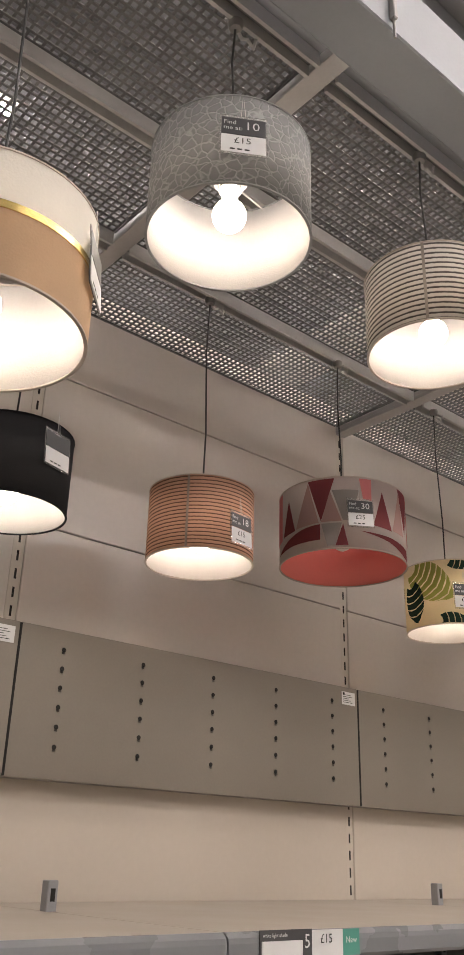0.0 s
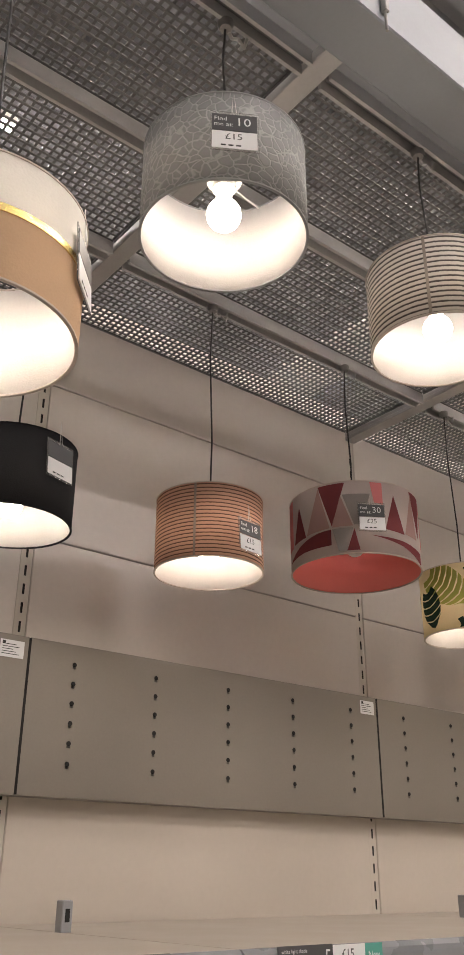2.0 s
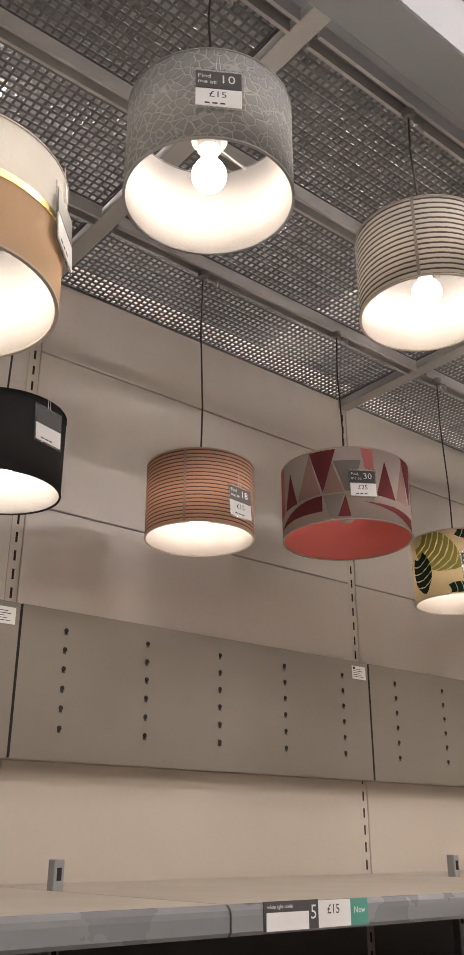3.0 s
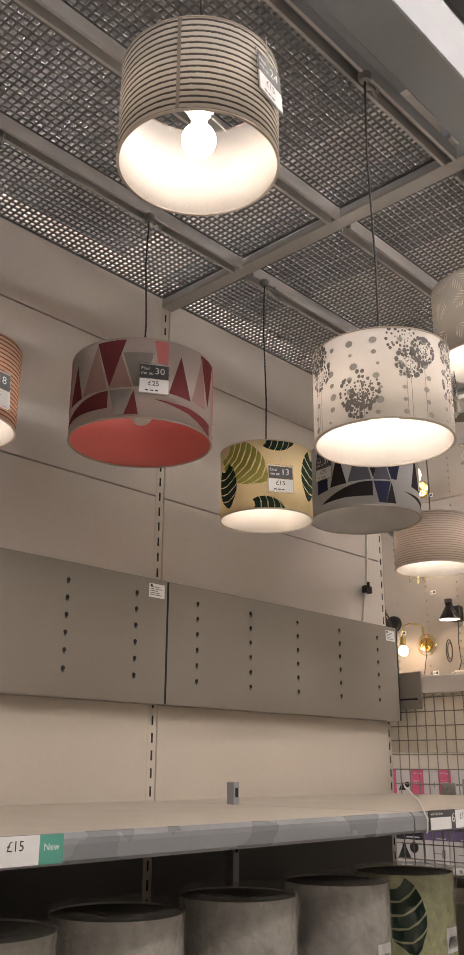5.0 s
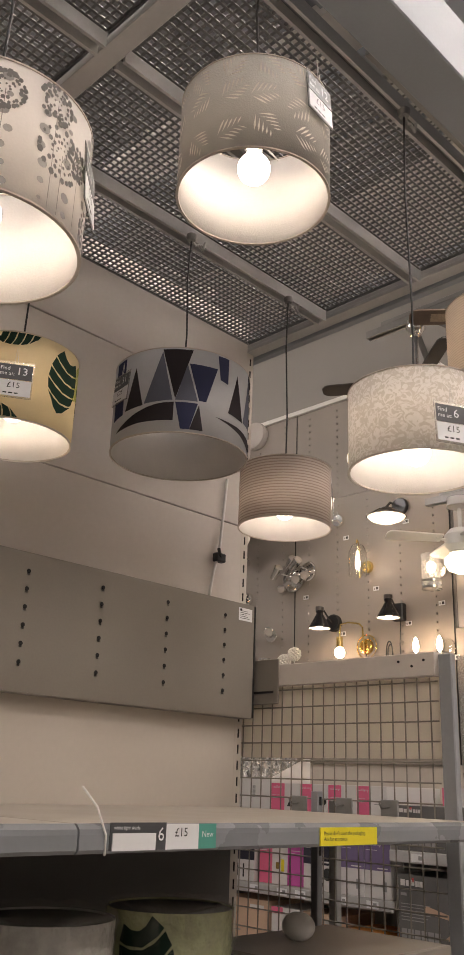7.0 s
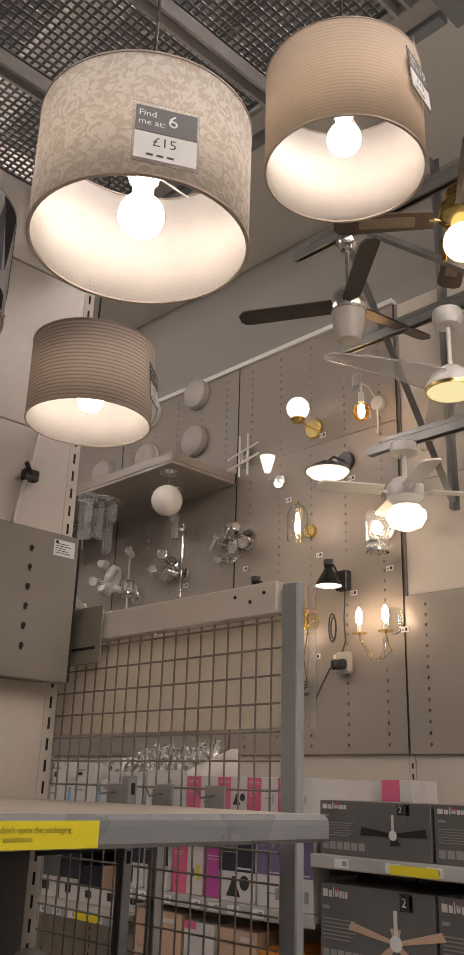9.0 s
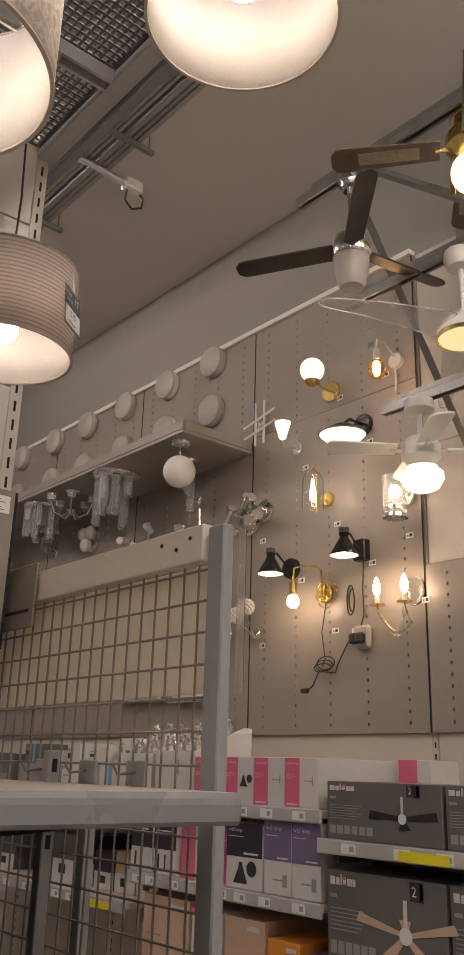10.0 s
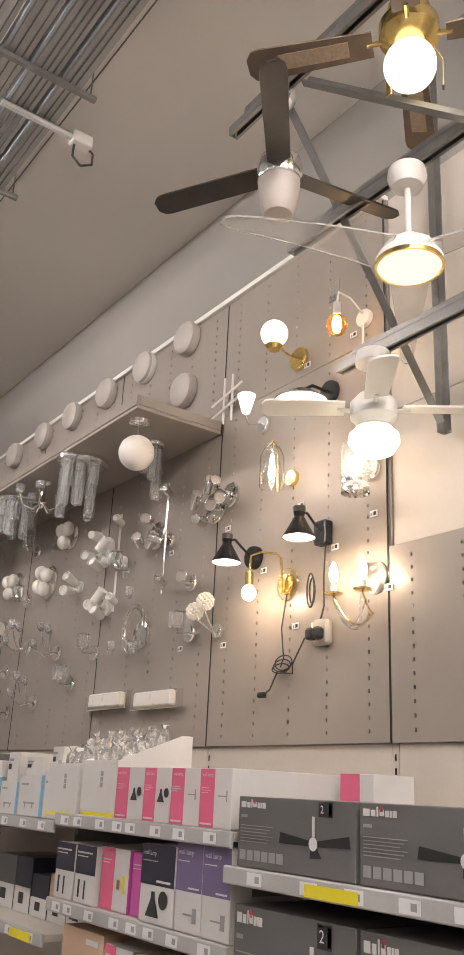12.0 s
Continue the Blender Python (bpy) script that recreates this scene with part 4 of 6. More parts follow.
# ---- the lamp display wall ----
def wall_sheet(y1, y0, z0, z1):
    t = thing("display_board", "grey-brown perforated steel display panel", "panel", pose(6.04, y1, z0, 0, 0, -90), "display wall panels")
    w, h = y1 - y0, z1 - z0
    rows = []
    z = math.ceil((z0 - 1.83) / 0.052) * 0.052 + 1.83 - z0
    while z < h - 0.02:
        if z > 0.02:
            rows.append(z)
        z += 0.052
    cols = [0.12 + 0.2525 * i for i in range(5) if 0.12 + 0.2525 * i < w - 0.05]
    part("face", holed_sheet(w, h, cols, rows, 0.010, 0.015, 0.015), "lamp_panel", t)
    part("hole_back", cube(0.003, w - 0.003, 0.0152, 0.0175, 0.003, h - 0.003), "dark_hole", t)
    part("edge_strip", cube(w - 0.005, w + 0.0035, -0.0016, -0.0004, 0, h), "dark_hole", t, "dark joint strip")


for y1, y0 in ((4.05, 2.803), (5.30, 4.054), (6.55, 5.304), (7.80, 6.554), (9.0, 7.804)):
    if y0 < 4:
        wall_sheet(y1, y0, 1.786, 3.552)
        wall_sheet(y1, y0, 3.556, 4.28)
    else:
        wall_sheet(y1, y0, 1.786, 3.45)
        wall_sheet(y1, y0, 3.535, 4.28)
wall_sheet(2.797, 1.55, 1.786, 2.56)
wall_sheet(1.546, 0.30, 1.786, 2.56)
t = thing("wall_sheeting", "cream board over the lower display panels", "board", pose(6.06, 0, 0), kind="structure")
part("board", cube(0, 0.02, 1.55, 2.79, 2.565, 3.17, 0.002), "cream_panel", t)
part("board", cube(0, 0.02, 1.55, 2.79, 3.174, 4.28, 0.002), "cream_panel", t)
part("board", cube(0, 0.02, 0.3, 1.546, 2.565, 4.28, 0.002), "cream_panel", t)
part("edge_post", cube(-0.012, 0.02, 2.7905, 2.8015, 2.565, 4.28, 0.001), "lamp_panel", t)
struct("trim", cube(6.02, 6.075, 2.8, 9, 4.283, 4.315, 0.003), "white_paint", "white trim along the top of the display wall", "trim")
for y1, y0 in ((9.0, 7.804), (7.8, 6.554), (6.55, 5.304), (5.3, 4.054), (4.05, 2.803), (2.797, 1.55), (1.546, 0.3), (0.296, -4)):
    t = thing("back_panel", "cream steel shelving back panel", "panel", pose(6.06, y0, 0), "back panels", kind="structure")
    part("sheet", cube(0, 0.02, 0.016, y1 - y0 - 0.016, 0, 1.40, 0.002), "cream_panel", t)
    part("sheet", cube(0, 0.02, 0.016, y1 - y0 - 0.016, 1.404, 1.785, 0.002), "cream_panel", t)
    part("slot_strip", cube(0.004, 0.02, -0.015, 0.015, 0, 1.785), "cream_panel", t)
    bm = bmesh.new()
    for k in range(35):
        box(bm, 0.002, 0.0036, -0.004, 0.004, 0.02 + 0.05 * k, 0.045 + 0.05 * k)
    tagged(part("slotting", bm, "dark_hole", t), kind="stuff")
t = thing("display_ledge", "grey-brown steel display ledge with a shallow lip", "ledge", pose(5.5, 4.07, 3.455))
part("slab", cube(0, 0.538, 0, 4.9, 0, 0.02, 0.002), "lamp_panel", t)
part("front_lip", cube(-0.004, 0.012, 0, 4.9, 0.0205, 0.075, 0.002), "lamp_panel", t)
part("end_lip", cube(0.0125, 0.538, -0.004, 0.01, 0.0205, 0.075, 0.002), "lamp_panel", t)


def ticket_small(y, z):
    t = thing("shelf_ticket", "small white price ticket on the display panel", "ticket", pose(6.036, y, z), "wall tickets")
    part("card", cube(-0.003, 0, -0.022, 0.022, -0.014, 0.014), "tag_white", t)
    part("print", cube(-0.0042, -0.0032, -0.016, -0.001, -0.008, 0.008), "ink", t)
    part("print", cube(-0.0042, -0.0032, 0.006, 0.016, -0.008, 0.004), "box_dim", t)


for y, z in ((3.33, 3.60), (3.0, 3.63), (3.60, 3.25), (3.12, 3.28), (3.36, 2.87), (2.88, 2.72), (3.12, 2.62), (3.63, 2.60), (3.38, 2.30), (2.80, 2.39), (3.95, 2.88), (3.94, 2.27), (4.34, 2.29), (4.5, 2.85)):
    ticket_small(y, z)


def face_west(y, z, d=0.0):
    """The pose of a lamp on the wall: its x runs out of the wall, its z up."""
    return pose(6.038 - d, y, z, 0, 0, 180)


def back_plate(t, r, k, depth=0.025, y=0.0, z=0.0):
    prof = [(0, 0), (r, 0), (r, depth * 0.7), (r * 0.9, depth), (0, depth)]
    return part("back_plate", lathe(prof, 28, Matrix.Translation((0, y, z)) @ pose(0, 0, 0, 0, 90)), k, t, smooth=True)


def wall_lamp(y, z, label):
    return thing("wall_lamp", label, "wall lamp", face_west(y, z), "wall lamps on display")


# local axes: x out of the wall, y towards the south end, z up
t = wall_lamp(3.39, 3.655, "brass wall lamp with a lit white globe")
back_plate(t, 0.062, "brass")
part("arm", pipe([(0.02, 0, 0), (0.08, 0, 0.0), (0.14, 0.02, 0.0), (0.19, 0.035, 0.02)], 0.006), "brass", t)
part("cup", lathe([(0, -0.09), (0.03, -0.085), (0.045, -0.065), (0.043, -0.06), (0, -0.07)], 24, pose(0.2, 0.035, 0.055)), "brass", t, smooth=True)
part("globe", ball(0.068, (0.2, 0.035, 0.06), 24), "glow_globe", t, smooth=True)

t = wall_lamp(2.92, 3.68, "white wall lamp with an amber bulb")
back_plate(t, 0.045, "white_plastic")
part("arm", pipe([(0.02, 0, 0), (0.03, 0.01, -0.14), (0.05, 0.02, -0.2)], 0.005), "white_plastic", t)
part("arm", pipe([(0.02, 0, 0.02), (0.1, 0.0, 0.07), (0.2, 0.03, 0.05), (0.22, 0.04, -0.02)], 0.005), "white_plastic", t)
part("holder", lathe([(0, 0), (0.016, 0), (0.018, -0.06), (0, -0.06)], 16, pose(0.22, 0.04, -0.02)), "white_plastic", t, smooth=True)
amber = part("bulb", ball(0.048, (0.22, 0.04, -0.132), 22, 1.08), "glass_amber", t, "amber glass globe bulb", smooth=True)
amber.visible_shadow = False
part("filament", lathe([(0, -0.032), (0.011, -0.026), (0.014, 0.0), (0.009, 0.026), (0, 0.03)], 12, pose(0.22, 0.04, -0.13)), "bulb_small", amber, smooth=True)
part("ticket_card", cube(0.2, 0.2015, -0.035, 0.035, 0.02, 0.12), "plastic_clear", t).visible_shadow = False
part("ticket_number", cube(0.1975, 0.199, -0.033, 0.008, 0.02, 0.05), "tag_dark", t)

t = wall_lamp(3.66, 3.38, "chrome wall lamp with a lit white cone shade")
back_plate(t, 0.045, "chrome")
part("arm", pipe([(0.02, 0, 0), (0.1, -0.01, -0.02), (0.13, 0.0, 0.02)], 0.005), "chrome", t)
part("shade", lathe([(0.02, 0), (0.045, 0.09), (0.047, 0.1), (0.044, 0.1), (0.018, 0.004), (0, 0.0)], 24, pose(0.13, 0.0, 0.03)), "glow_globe", t, smooth=True)

t = wall_lamp(3.157, 3.385, "dark wall lamp with a wide lit dish shade")
back_plate(t, 0.06, "black_gloss")
part("arm", pipe([(0.02, 0, 0), (0.12, 0, 0.0), (0.2, 0.02, -0.06)], 0.008), "black_gloss", t)
part("dish", lathe([(0.02, -0.06), (0.045, -0.068), (0.075, -0.085), (0.124, -0.112), (0.127, -0.112), (0.078, -0.078), (0.046, -0.06), (0.0, -0.045)], 32, pose(0.21, 0.03, -0.01)), "black_gloss", t, smooth=True)
part("diffuser", lathe([(0, -0.16), (0.05, -0.153), (0.1, -0.133), (0.12, -0.114), (0, -0.113)], 28, pose(0.21, 0.03, -0.01)), "glow_globe", t, smooth=True)

t = wall_lamp(3.42, 3.02, "brass wall lamp with a clear glass bell and filament bulb")
back_plate(t, 0.04, "brass")
part("arm", pipe([(0.02, 0, 0), (0.1, 0, -0.09), (0.1, 0, 0.13), (0.15, 0.02, 0.15), (0.17, 0.03, 0.12)], 0.0045), "brass", t)
part("glass_bell", lathe([(0.058, -0.11), (0.058, 0.04), (0.04, 0.085), (0.012, 0.1), (0.01, 0.098), (0.038, 0.083), (0.056, 0.039), (0.056, -0.11)], 28, pose(0.16, 0.03, 0.02)), "glass", t, smooth=True).visible_shadow = False
part("bulb", lathe([(0, -0.075), (0.014, -0.06), (0.018, -0.03), (0.01, 0.02), (0.008, 0.05), (0, 0.05)], 16, pose(0.16, 0.03, 0.02)), "bulb_small", t, smooth=True)

t = wall_lamp(2.88, 2.92, "chrome wall lamp with a ribbed glass cylinder, lit")
back_plate(t, 0.05, "chrome")
part("arm", pipe([(0.02, 0, 0), (0.1, 0, -0.01)], 0.007), "chrome", t)
part("glass_cylinder", lathe([(0.06, -0.1), (0.06, 0.1), (0.057, 0.1), (0.057, -0.1)], 20, pose(0.11, 0, -0.02)), "crystal", t).visible_shadow = False
part("band", lathe([(0.0615, -0.075), (0.0615, -0.06), (0.0605, -0.06), (0.0605, -0.075)], 28, pose(0.11, 0, -0.02)), "chrome", t)
part("band", lathe([(0.0615, -0.115), (0.0615, -0.1), (0.02, -0.12), (0, -0.12)], 28, pose(0.11, 0, -0.02)), "chrome", t)
part("bulb", ball(0.028, (0.11, 0, 0.0), 16, 1.3), "bulb_small", t, smooth=True)


def cone_lamp(y, z, side, plate):
    t = wall_lamp(y, z, "black cone reading wall lamp, lit")
    if plate == "square":
        part("back_plate", cube(0, 0.05, -0.04, 0.04, -0.055, 0.055, 0.006), "black_gloss", t)
    else:
        back_plate(t, 0.058, "black_gloss", 0.035)
    cx, cy = 0.2, side
    part("arm", pipe([(0.03, 0, 0.0), (0.09, cy * 0.3, 0.03), (0.15, cy * 0.8, 0.06), (cx, cy, 0.045)], 0.006), "black_gloss", t)
    prof = [(0.02, 0.075), (0.026, 0.07), (0.026, 0.045), (0.021, 0.03), (0.072, -0.062), (0.074, -0.066), (0.071, -0.066), (0.018, 0.028), (0.0, 0.07)]
    part("shade", lathe(prof, 32, pose(cx, cy, 0)), "black_gloss", t, smooth=True)
    part("reflector", lathe([(0.0695, -0.0645), (0.0165, 0.026), (0, 0.026)], 32, pose(cx, cy, 0)), "white_paint", t, smooth=True)
    part("neck_ring", lathe([(0.0275, 0.075), (0.0275, 0.05), (0, 0.05), (0, 0.075), (0.0275, 0.075)], 24, pose(cx, cy, 0)), "walnut", t, smooth=True)
    part("bulb", ball(0.026, (cx, cy, -0.035), 16), "bulb_small", t, smooth=True)
    return t


cone_lamp(3.70, 2.675, 0.03, "round")
t = cone_lamp(3.175, 2.69, 0.04, "square")
part("flex", pipe([(0.01, 0, -0.05), (0.012, -0.008, -0.2), (0.02, 0.005, -0.33), (0.03, -0.02, -0.42)], 0.0035, 7), "black", t)

t = wall_lamp(3.44, 2.50, "brass bent-arm wall lamp with a bare lit bulb")
back_plate(t, 0.05, "brass")
part("plate_ring", lathe([(0.075, 0), (0.078, 0.004), (0.075, 0.008), (0.072, 0.004), (0.075, 0)], 28, pose(0.002, 0, 0, 0, 90)), "brass", t, smooth=True)
part("arm", pipe([(0.03, 0, -0.05), (0.05, 0, 0.12), (0.065, -0.015, 0.14), (0.12, -0.06, 0.145), (0.15, -0.1, 0.13), (0.152, -0.105, 0.05)], 0.0055), "brass", t)
part("holder", lathe([(0, 0), (0.02, 0), (0.02, -0.065), (0, -0.065)], 20, pose(0.152, -0.105, 0.05)), "brass", t, smooth=True)
part("bulb", ball(0.033, (0.152, -0.105, -0.048), 18, 1.1), "bulb_small", t, smooth=True)
part("flex", pipe([(0.01, 0, -0.05), (0.012, -0.03, -0.2), (0.02, 0.0, -0.34), (0.02, -0.02, -0.38)], 0.003, 7), "black", t)

t = wall_lamp(2.87, 2.44, "brass candle wall lamp with two lit candle bulbs and bead chains")
back_plate(t, 0.07, "glass", 0.012)
for k, (cx, cy) in enumerate(((0.1, 0.02), (0.12, -0.13))):
    part("drip_pan", lathe([(0, 0), (0.035, 0.004), (0.04, 0.01), (0.037, 0.01), (0, 0.005)], 24, pose(cx, cy, -0.075)), "brass", t, smooth=True)
    part("candle", lathe([(0, 0), (0.012, 0), (0.012, 0.04), (0, 0.04)], 16, pose(cx, cy, -0.07)), "white_plastic", t, smooth=True)
    part("bulb", lathe([(0, 0), (0.015, 0.02), (0.019, 0.045), (0.012, 0.08), (0, 0.1)], 18, pose(cx, cy, -0.03)), "bulb_small", t, smooth=True)
    part("arm", pipe(arc((0.02, 0.0, -0.15), (cx, cy, -0.075), 0.08 if k else 0.02), 0.004), "brass", t)
part("chain", pipe(arc((0.12, -0.13, -0.09), (0.06, 0.02, -0.16), 0.09, 16), 0.005, 6), "crystal", t)
part("chain", pipe(arc((0.12, -0.13, -0.08), (0.08, 0.02, -0.1), 0.12, 16), 0.004, 6), "crystal", t)
part("drop", lathe([(0, 0), (0.007, -0.04), (0.004, -0.1), (0, -0.13)], 10, pose(0.1, 0.01, -0.08)), "crystal", t)

t = thing("wall_socket", "white double socket with black plugs", "socket", face_west(3.18, 2.25))
part("box", cube(0, 0.04, -0.05, 0.05, -0.06, 0.055, 0.012), "disc", t)
part("frame", cube(0, 0.03, -0.066, -0.051, -0.03, 0.045, 0.002), "white_plastic", t)
for k in (-0.025, 0.02):
    part("plug", cube(0.041, 0.085, k - 0.022, k + 0.022, -0.04, 0.012, 0.01), "black", t)
part("plug_lead", pipe([(0.08, -0.045, -0.03), (0.1, -0.1, -0.14), (0.05, -0.16, -0.17), (0.04, -0.24, -0.16)], 0.0035, 7), "black", t)
t = thing("coiled_flex", "bundled black lamp flex hanging on the wall", "cable", face_west(3.43, 2.125))
for k in range(3):
    part("coil", pipe(loop_points((0.02 + 0.008 * k, 0.02 * k - 0.03, 0.01 * k - 0.01), 0.06, 1, 20, "x", 0.35 + 0.1 * k), 0.003, 6), "black", t)
part("tail", pipe([(0.02, -0.05, -0.02), (0.03, -0.09, -0.1), (0.03, -0.13, -0.12)], 0.004, 6), "black", t)
part("plug_end", cube(0.02, 0.045, -0.17, -0.12, -0.135, -0.11, 0.006), "black", t)
t = thing("coiled_flex", "short twist of black flex tied to the wall", "cable", face_west(3.25, 2.42))
for k in range(2):
    part("coil", pipe(loop_points((0.02 + 0.01 * k, 0.0, 0.02), 0.018 + 0.006 * k, 1, 18, "x", 3.2), 0.004, 6), "black", t)

t = wall_lamp(3.95, 3.62, "unlit chrome wall lamp of crossed straight bars")
for k in (-0.045, 0.03):
    part("bar", pipe([(0.04, k, -0.14), (0.04, k, 0.14)], 0.007), "white_plastic", t)
    part("bar", pipe([(0.055, -0.14, k - 0.04), (0.055, 0.14, k + 0.02)], 0.007), "white_plastic", t)
part("back_plate", cube(0, 0.03, -0.04, 0.04, -0.05, 0.05, 0.004), "chrome", t)

t = wall_lamp(3.98, 2.345, "chrome wall lamp with two white beaded balls")
back_plate(t, 0.04, "chrome")
for cy, cz in ((-0.06, 0.09), (0.03, 0.13)):
    part("arm", pipe([(0.02, 0, -0.03), (0.08, cy * 0.5, cz * 0.3), (0.12, cy, cz - 0.04)], 0.006), "chrome", t)
    bm = bmesh.new()
    for i in range(60):
        a, h = i * 2.39996, 1 - 2 * (i + 0.5) / 60
        q = math.sqrt(1 - h * h)
        ball(0.009, (0.12 + 0.04 * q * math.cos(a), cy + 0.04 * q * math.sin(a), cz + 0.04 * h), 6, 1.0, bm)
    tagged(part("beaded_ball", bm, "opal", t), kind="stuff")


def spot_dish(y, z, spots, k, r=0.075, label="unlit chrome spotlight cluster on a round plate"):
    t = wall_lamp(y, z, label)
    back_plate(t, r, k, 0.02)
    part("hub", ball(r * 0.3, (0.03, 0, 0), 16), k, t, smooth=True)
    for i in range(spots):
        a = 2 * math.pi * i / spots + y * 3
        cy, cz = r * 1.0 * math.cos(a), r * 1.0 * math.sin(a)
        part("stem", pipe([(0.02, cy * 0.5, cz * 0.5), (0.07, cy * 0.9, cz * 0.9)], 0.005), k, t)
        m = Matrix.Translation((0.09, cy, cz)) @ pose(0, 0, 0, 40 * math.sin(i * 2.1 + y), 70 + 30 * math.cos(i * 1.7), 60 * i)
        part("spot_head", lathe([(0, -0.055), (0.026, -0.052), (0.034, 0.045), (0.029, 0.048), (0.024, -0.02), (0, -0.02)], 20, m), k, t, smooth=True)
        part("lens", lathe([(0, 0.03), (0.027, 0.03), (0.027, 0.032), (0, 0.034)], 16, m), "frost" if k == "chrome" else "opal", t, smooth=True)


spot_dish(4.06, 3.03, 4, "chrome", 0.10)
spot_dish(3.93, 3.06, 2, "chrome", 0.07)
spot_dish(4.66, 2.985, 3, "chrome", 0.085)
spot_dish(4.26, 2.64, 1, "chrome", 0.05)
spot_dish(5.30, 3.005, 4, "white_plastic", 0.10, "white plastic spotlight cluster on a round plate")
spot_dish(5.22, 2.64, 3, "white_plastic", 0.06, "white plastic spotlight cluster")
spot_dish(5.64, 2.83, 2, "white_plastic", 0.04, "white plastic double spotlight")


def spot_bar(y, z0, z1, k, label):
    t = wall_lamp(y, (z0 + z1) / 2, label)
    h = (z1 - z0) / 2
    part("bar", pipe([(0.05, 0, -h), (0.05, 0, h)], 0.007), k, t)
    back_plate(t, 0.045, k, 0.03)
    for i in range(3):
        c = -h * 0.8 + i * h * 0.8
        m = Matrix.Translation((0.09, -0.05 if i % 2 else 0.05, c)) @ pose(0, 0, 0, 0, 75, 30 - 60 * (i % 2))
        part("spot_head", lathe([(0, -0.045), (0.022, -0.04), (0.026, 0.04), (0.022, 0.042), (0, -0.02)], 18, m), k, t, smooth=True)
        part("stem", pipe([(0.05, 0, c), (0.09, -0.045 if i % 2 else 0.045, c)], 0.004), k, t)


spot_bar(4.50, 2.60, 3.26, "chrome", "tall chrome spotlight bar with three heads")
spot_bar(5.06, 2.58, 3.2, "white_plastic", "tall white spotlight bar with three heads")


def egg_lamp(y, z, eggs, r):
    t = wall_lamp(y, z, "oval chrome plate with frosted egg shades")
    back_plate(t, r, "chrome", 0.02)
    for i in range(eggs):
        a = 2 * math.pi * i / eggs + 0.5
        part("egg_shade", ball(0.045, (0.07, r * 0.55 * math.cos(a), r * 0.6 * math.sin(a)), 20, 1.15), "opal", t, smooth=True)


egg_lamp(5.85, 3.23, 3, 0.1)
egg_lamp(6.14, 2.94, 4, 0.12)
egg_lamp(6.75, 3.0, 3, 0.11)
egg_lamp(6.9, 2.65, 2, 0.1)


def leafy_lamp(y, z, arms):
    t = wall_lamp(y, z, "chrome branching wall lamp with clear glass buds")
    back_plate(t, 0.055, "chrome")
    for i in range(arms):
        a = math.pi * (0.15 + 0.7 * i / max(1, arms - 1)) + 0.3
        cy, cz = 0.14 * math.cos(a), 0.14 * math.sin(a)
        part("arm", pipe([(0.02, 0, 0), (0.08, cy * 0.3, cz * 0.2 - 0.03), (0.11, cy * 0.8, cz * 0.6), (0.12, cy, cz)], 0.005), "chrome", t)
        part("bud", lathe([(0.01, 0), (0.026, 0.03), (0.022, 0.07), (0.02, 0.07), (0.023, 0.03), (0, 0.002)], 14, pose(0.12, cy, cz, 20 * math.cos(i), 15, 0)), "crystal", t, smooth=True)


for y, z, n in ((6.40, 2.49, 3), (5.88, 2.41, 3), (6.18, 2.10, 3), (6.75, 2.35, 3), (6.65, 2.05, 2), (7.1, 2.6, 3), (7.15, 2.15, 3)):
    leafy_lamp(y, z, n)


def cup_lamp(y, z):
    t = wall_lamp(y, z, "chrome wall lamp with a square crystal cup")
    back_plate(t, 0.05, "chrome")
    part("arm", pipe([(0.02, 0, 0), (0.09, 0, -0.01), (0.1, 0, 0.02)], 0.007), "chrome", t)
    part("cup", cube(0.06, 0.13, -0.035, 0.035, 0.02, 0.11, 0.006), "crystal", t)
    part("collar", lathe([(0, 0.012), (0.04, 0.012), (0.04, 0.02), (0, 0.02)], 20, pose(0.097, 0, 0)), "chrome", t)


for y, z in ((4.24, 2.36), (5.33, 2.36), (5.62, 2.19), (6.42, 3.22), (6.5, 2.85), (5.0, 2.83)):
    cup_lamp(y, z)

t = wall_lamp(4.76, 2.41, "chrome loop wall lamp with two looping arms and glass heads")
back_plate(t, 0.085, "chrome", 0.02)
for k in range(2):
    part("loop", pipe(loop_points((0.05 + 0.03 * k, -0.02 + 0.05 * k, 0.03), 0.13 - 0.03 * k, 0.85, 24, "x", 1.1), 0.006), "chrome", t)
for cy, cz in ((-0.18, -0.1), (0.06, -0.13), (-0.02, 0.2)):
    part("glass_head", lathe([(0.012, 0), (0.025, 0.02), (0.025, 0.07), (0.022, 0.07), (0.022, 0.02), (0, 0.004)], 16, pose(0.1, cy, cz)), "crystal", t, smooth=True)


def bar_light(y, z, k):
    t = wall_lamp(y, z, "long frosted bathroom bar light on a metal base")
    part("base", cube(0, 0.045, -0.24, 0.24, -0.05, 0.05, 0.004), k, t)
    part("diffuser", cube(0.046, 0.08, -0.15, 0.235, -0.04, 0.04, 0.008), "opal", t)


bar_light(5.06, 2.05, "chrome")
bar_light(4.52, 2.03, "chrome")


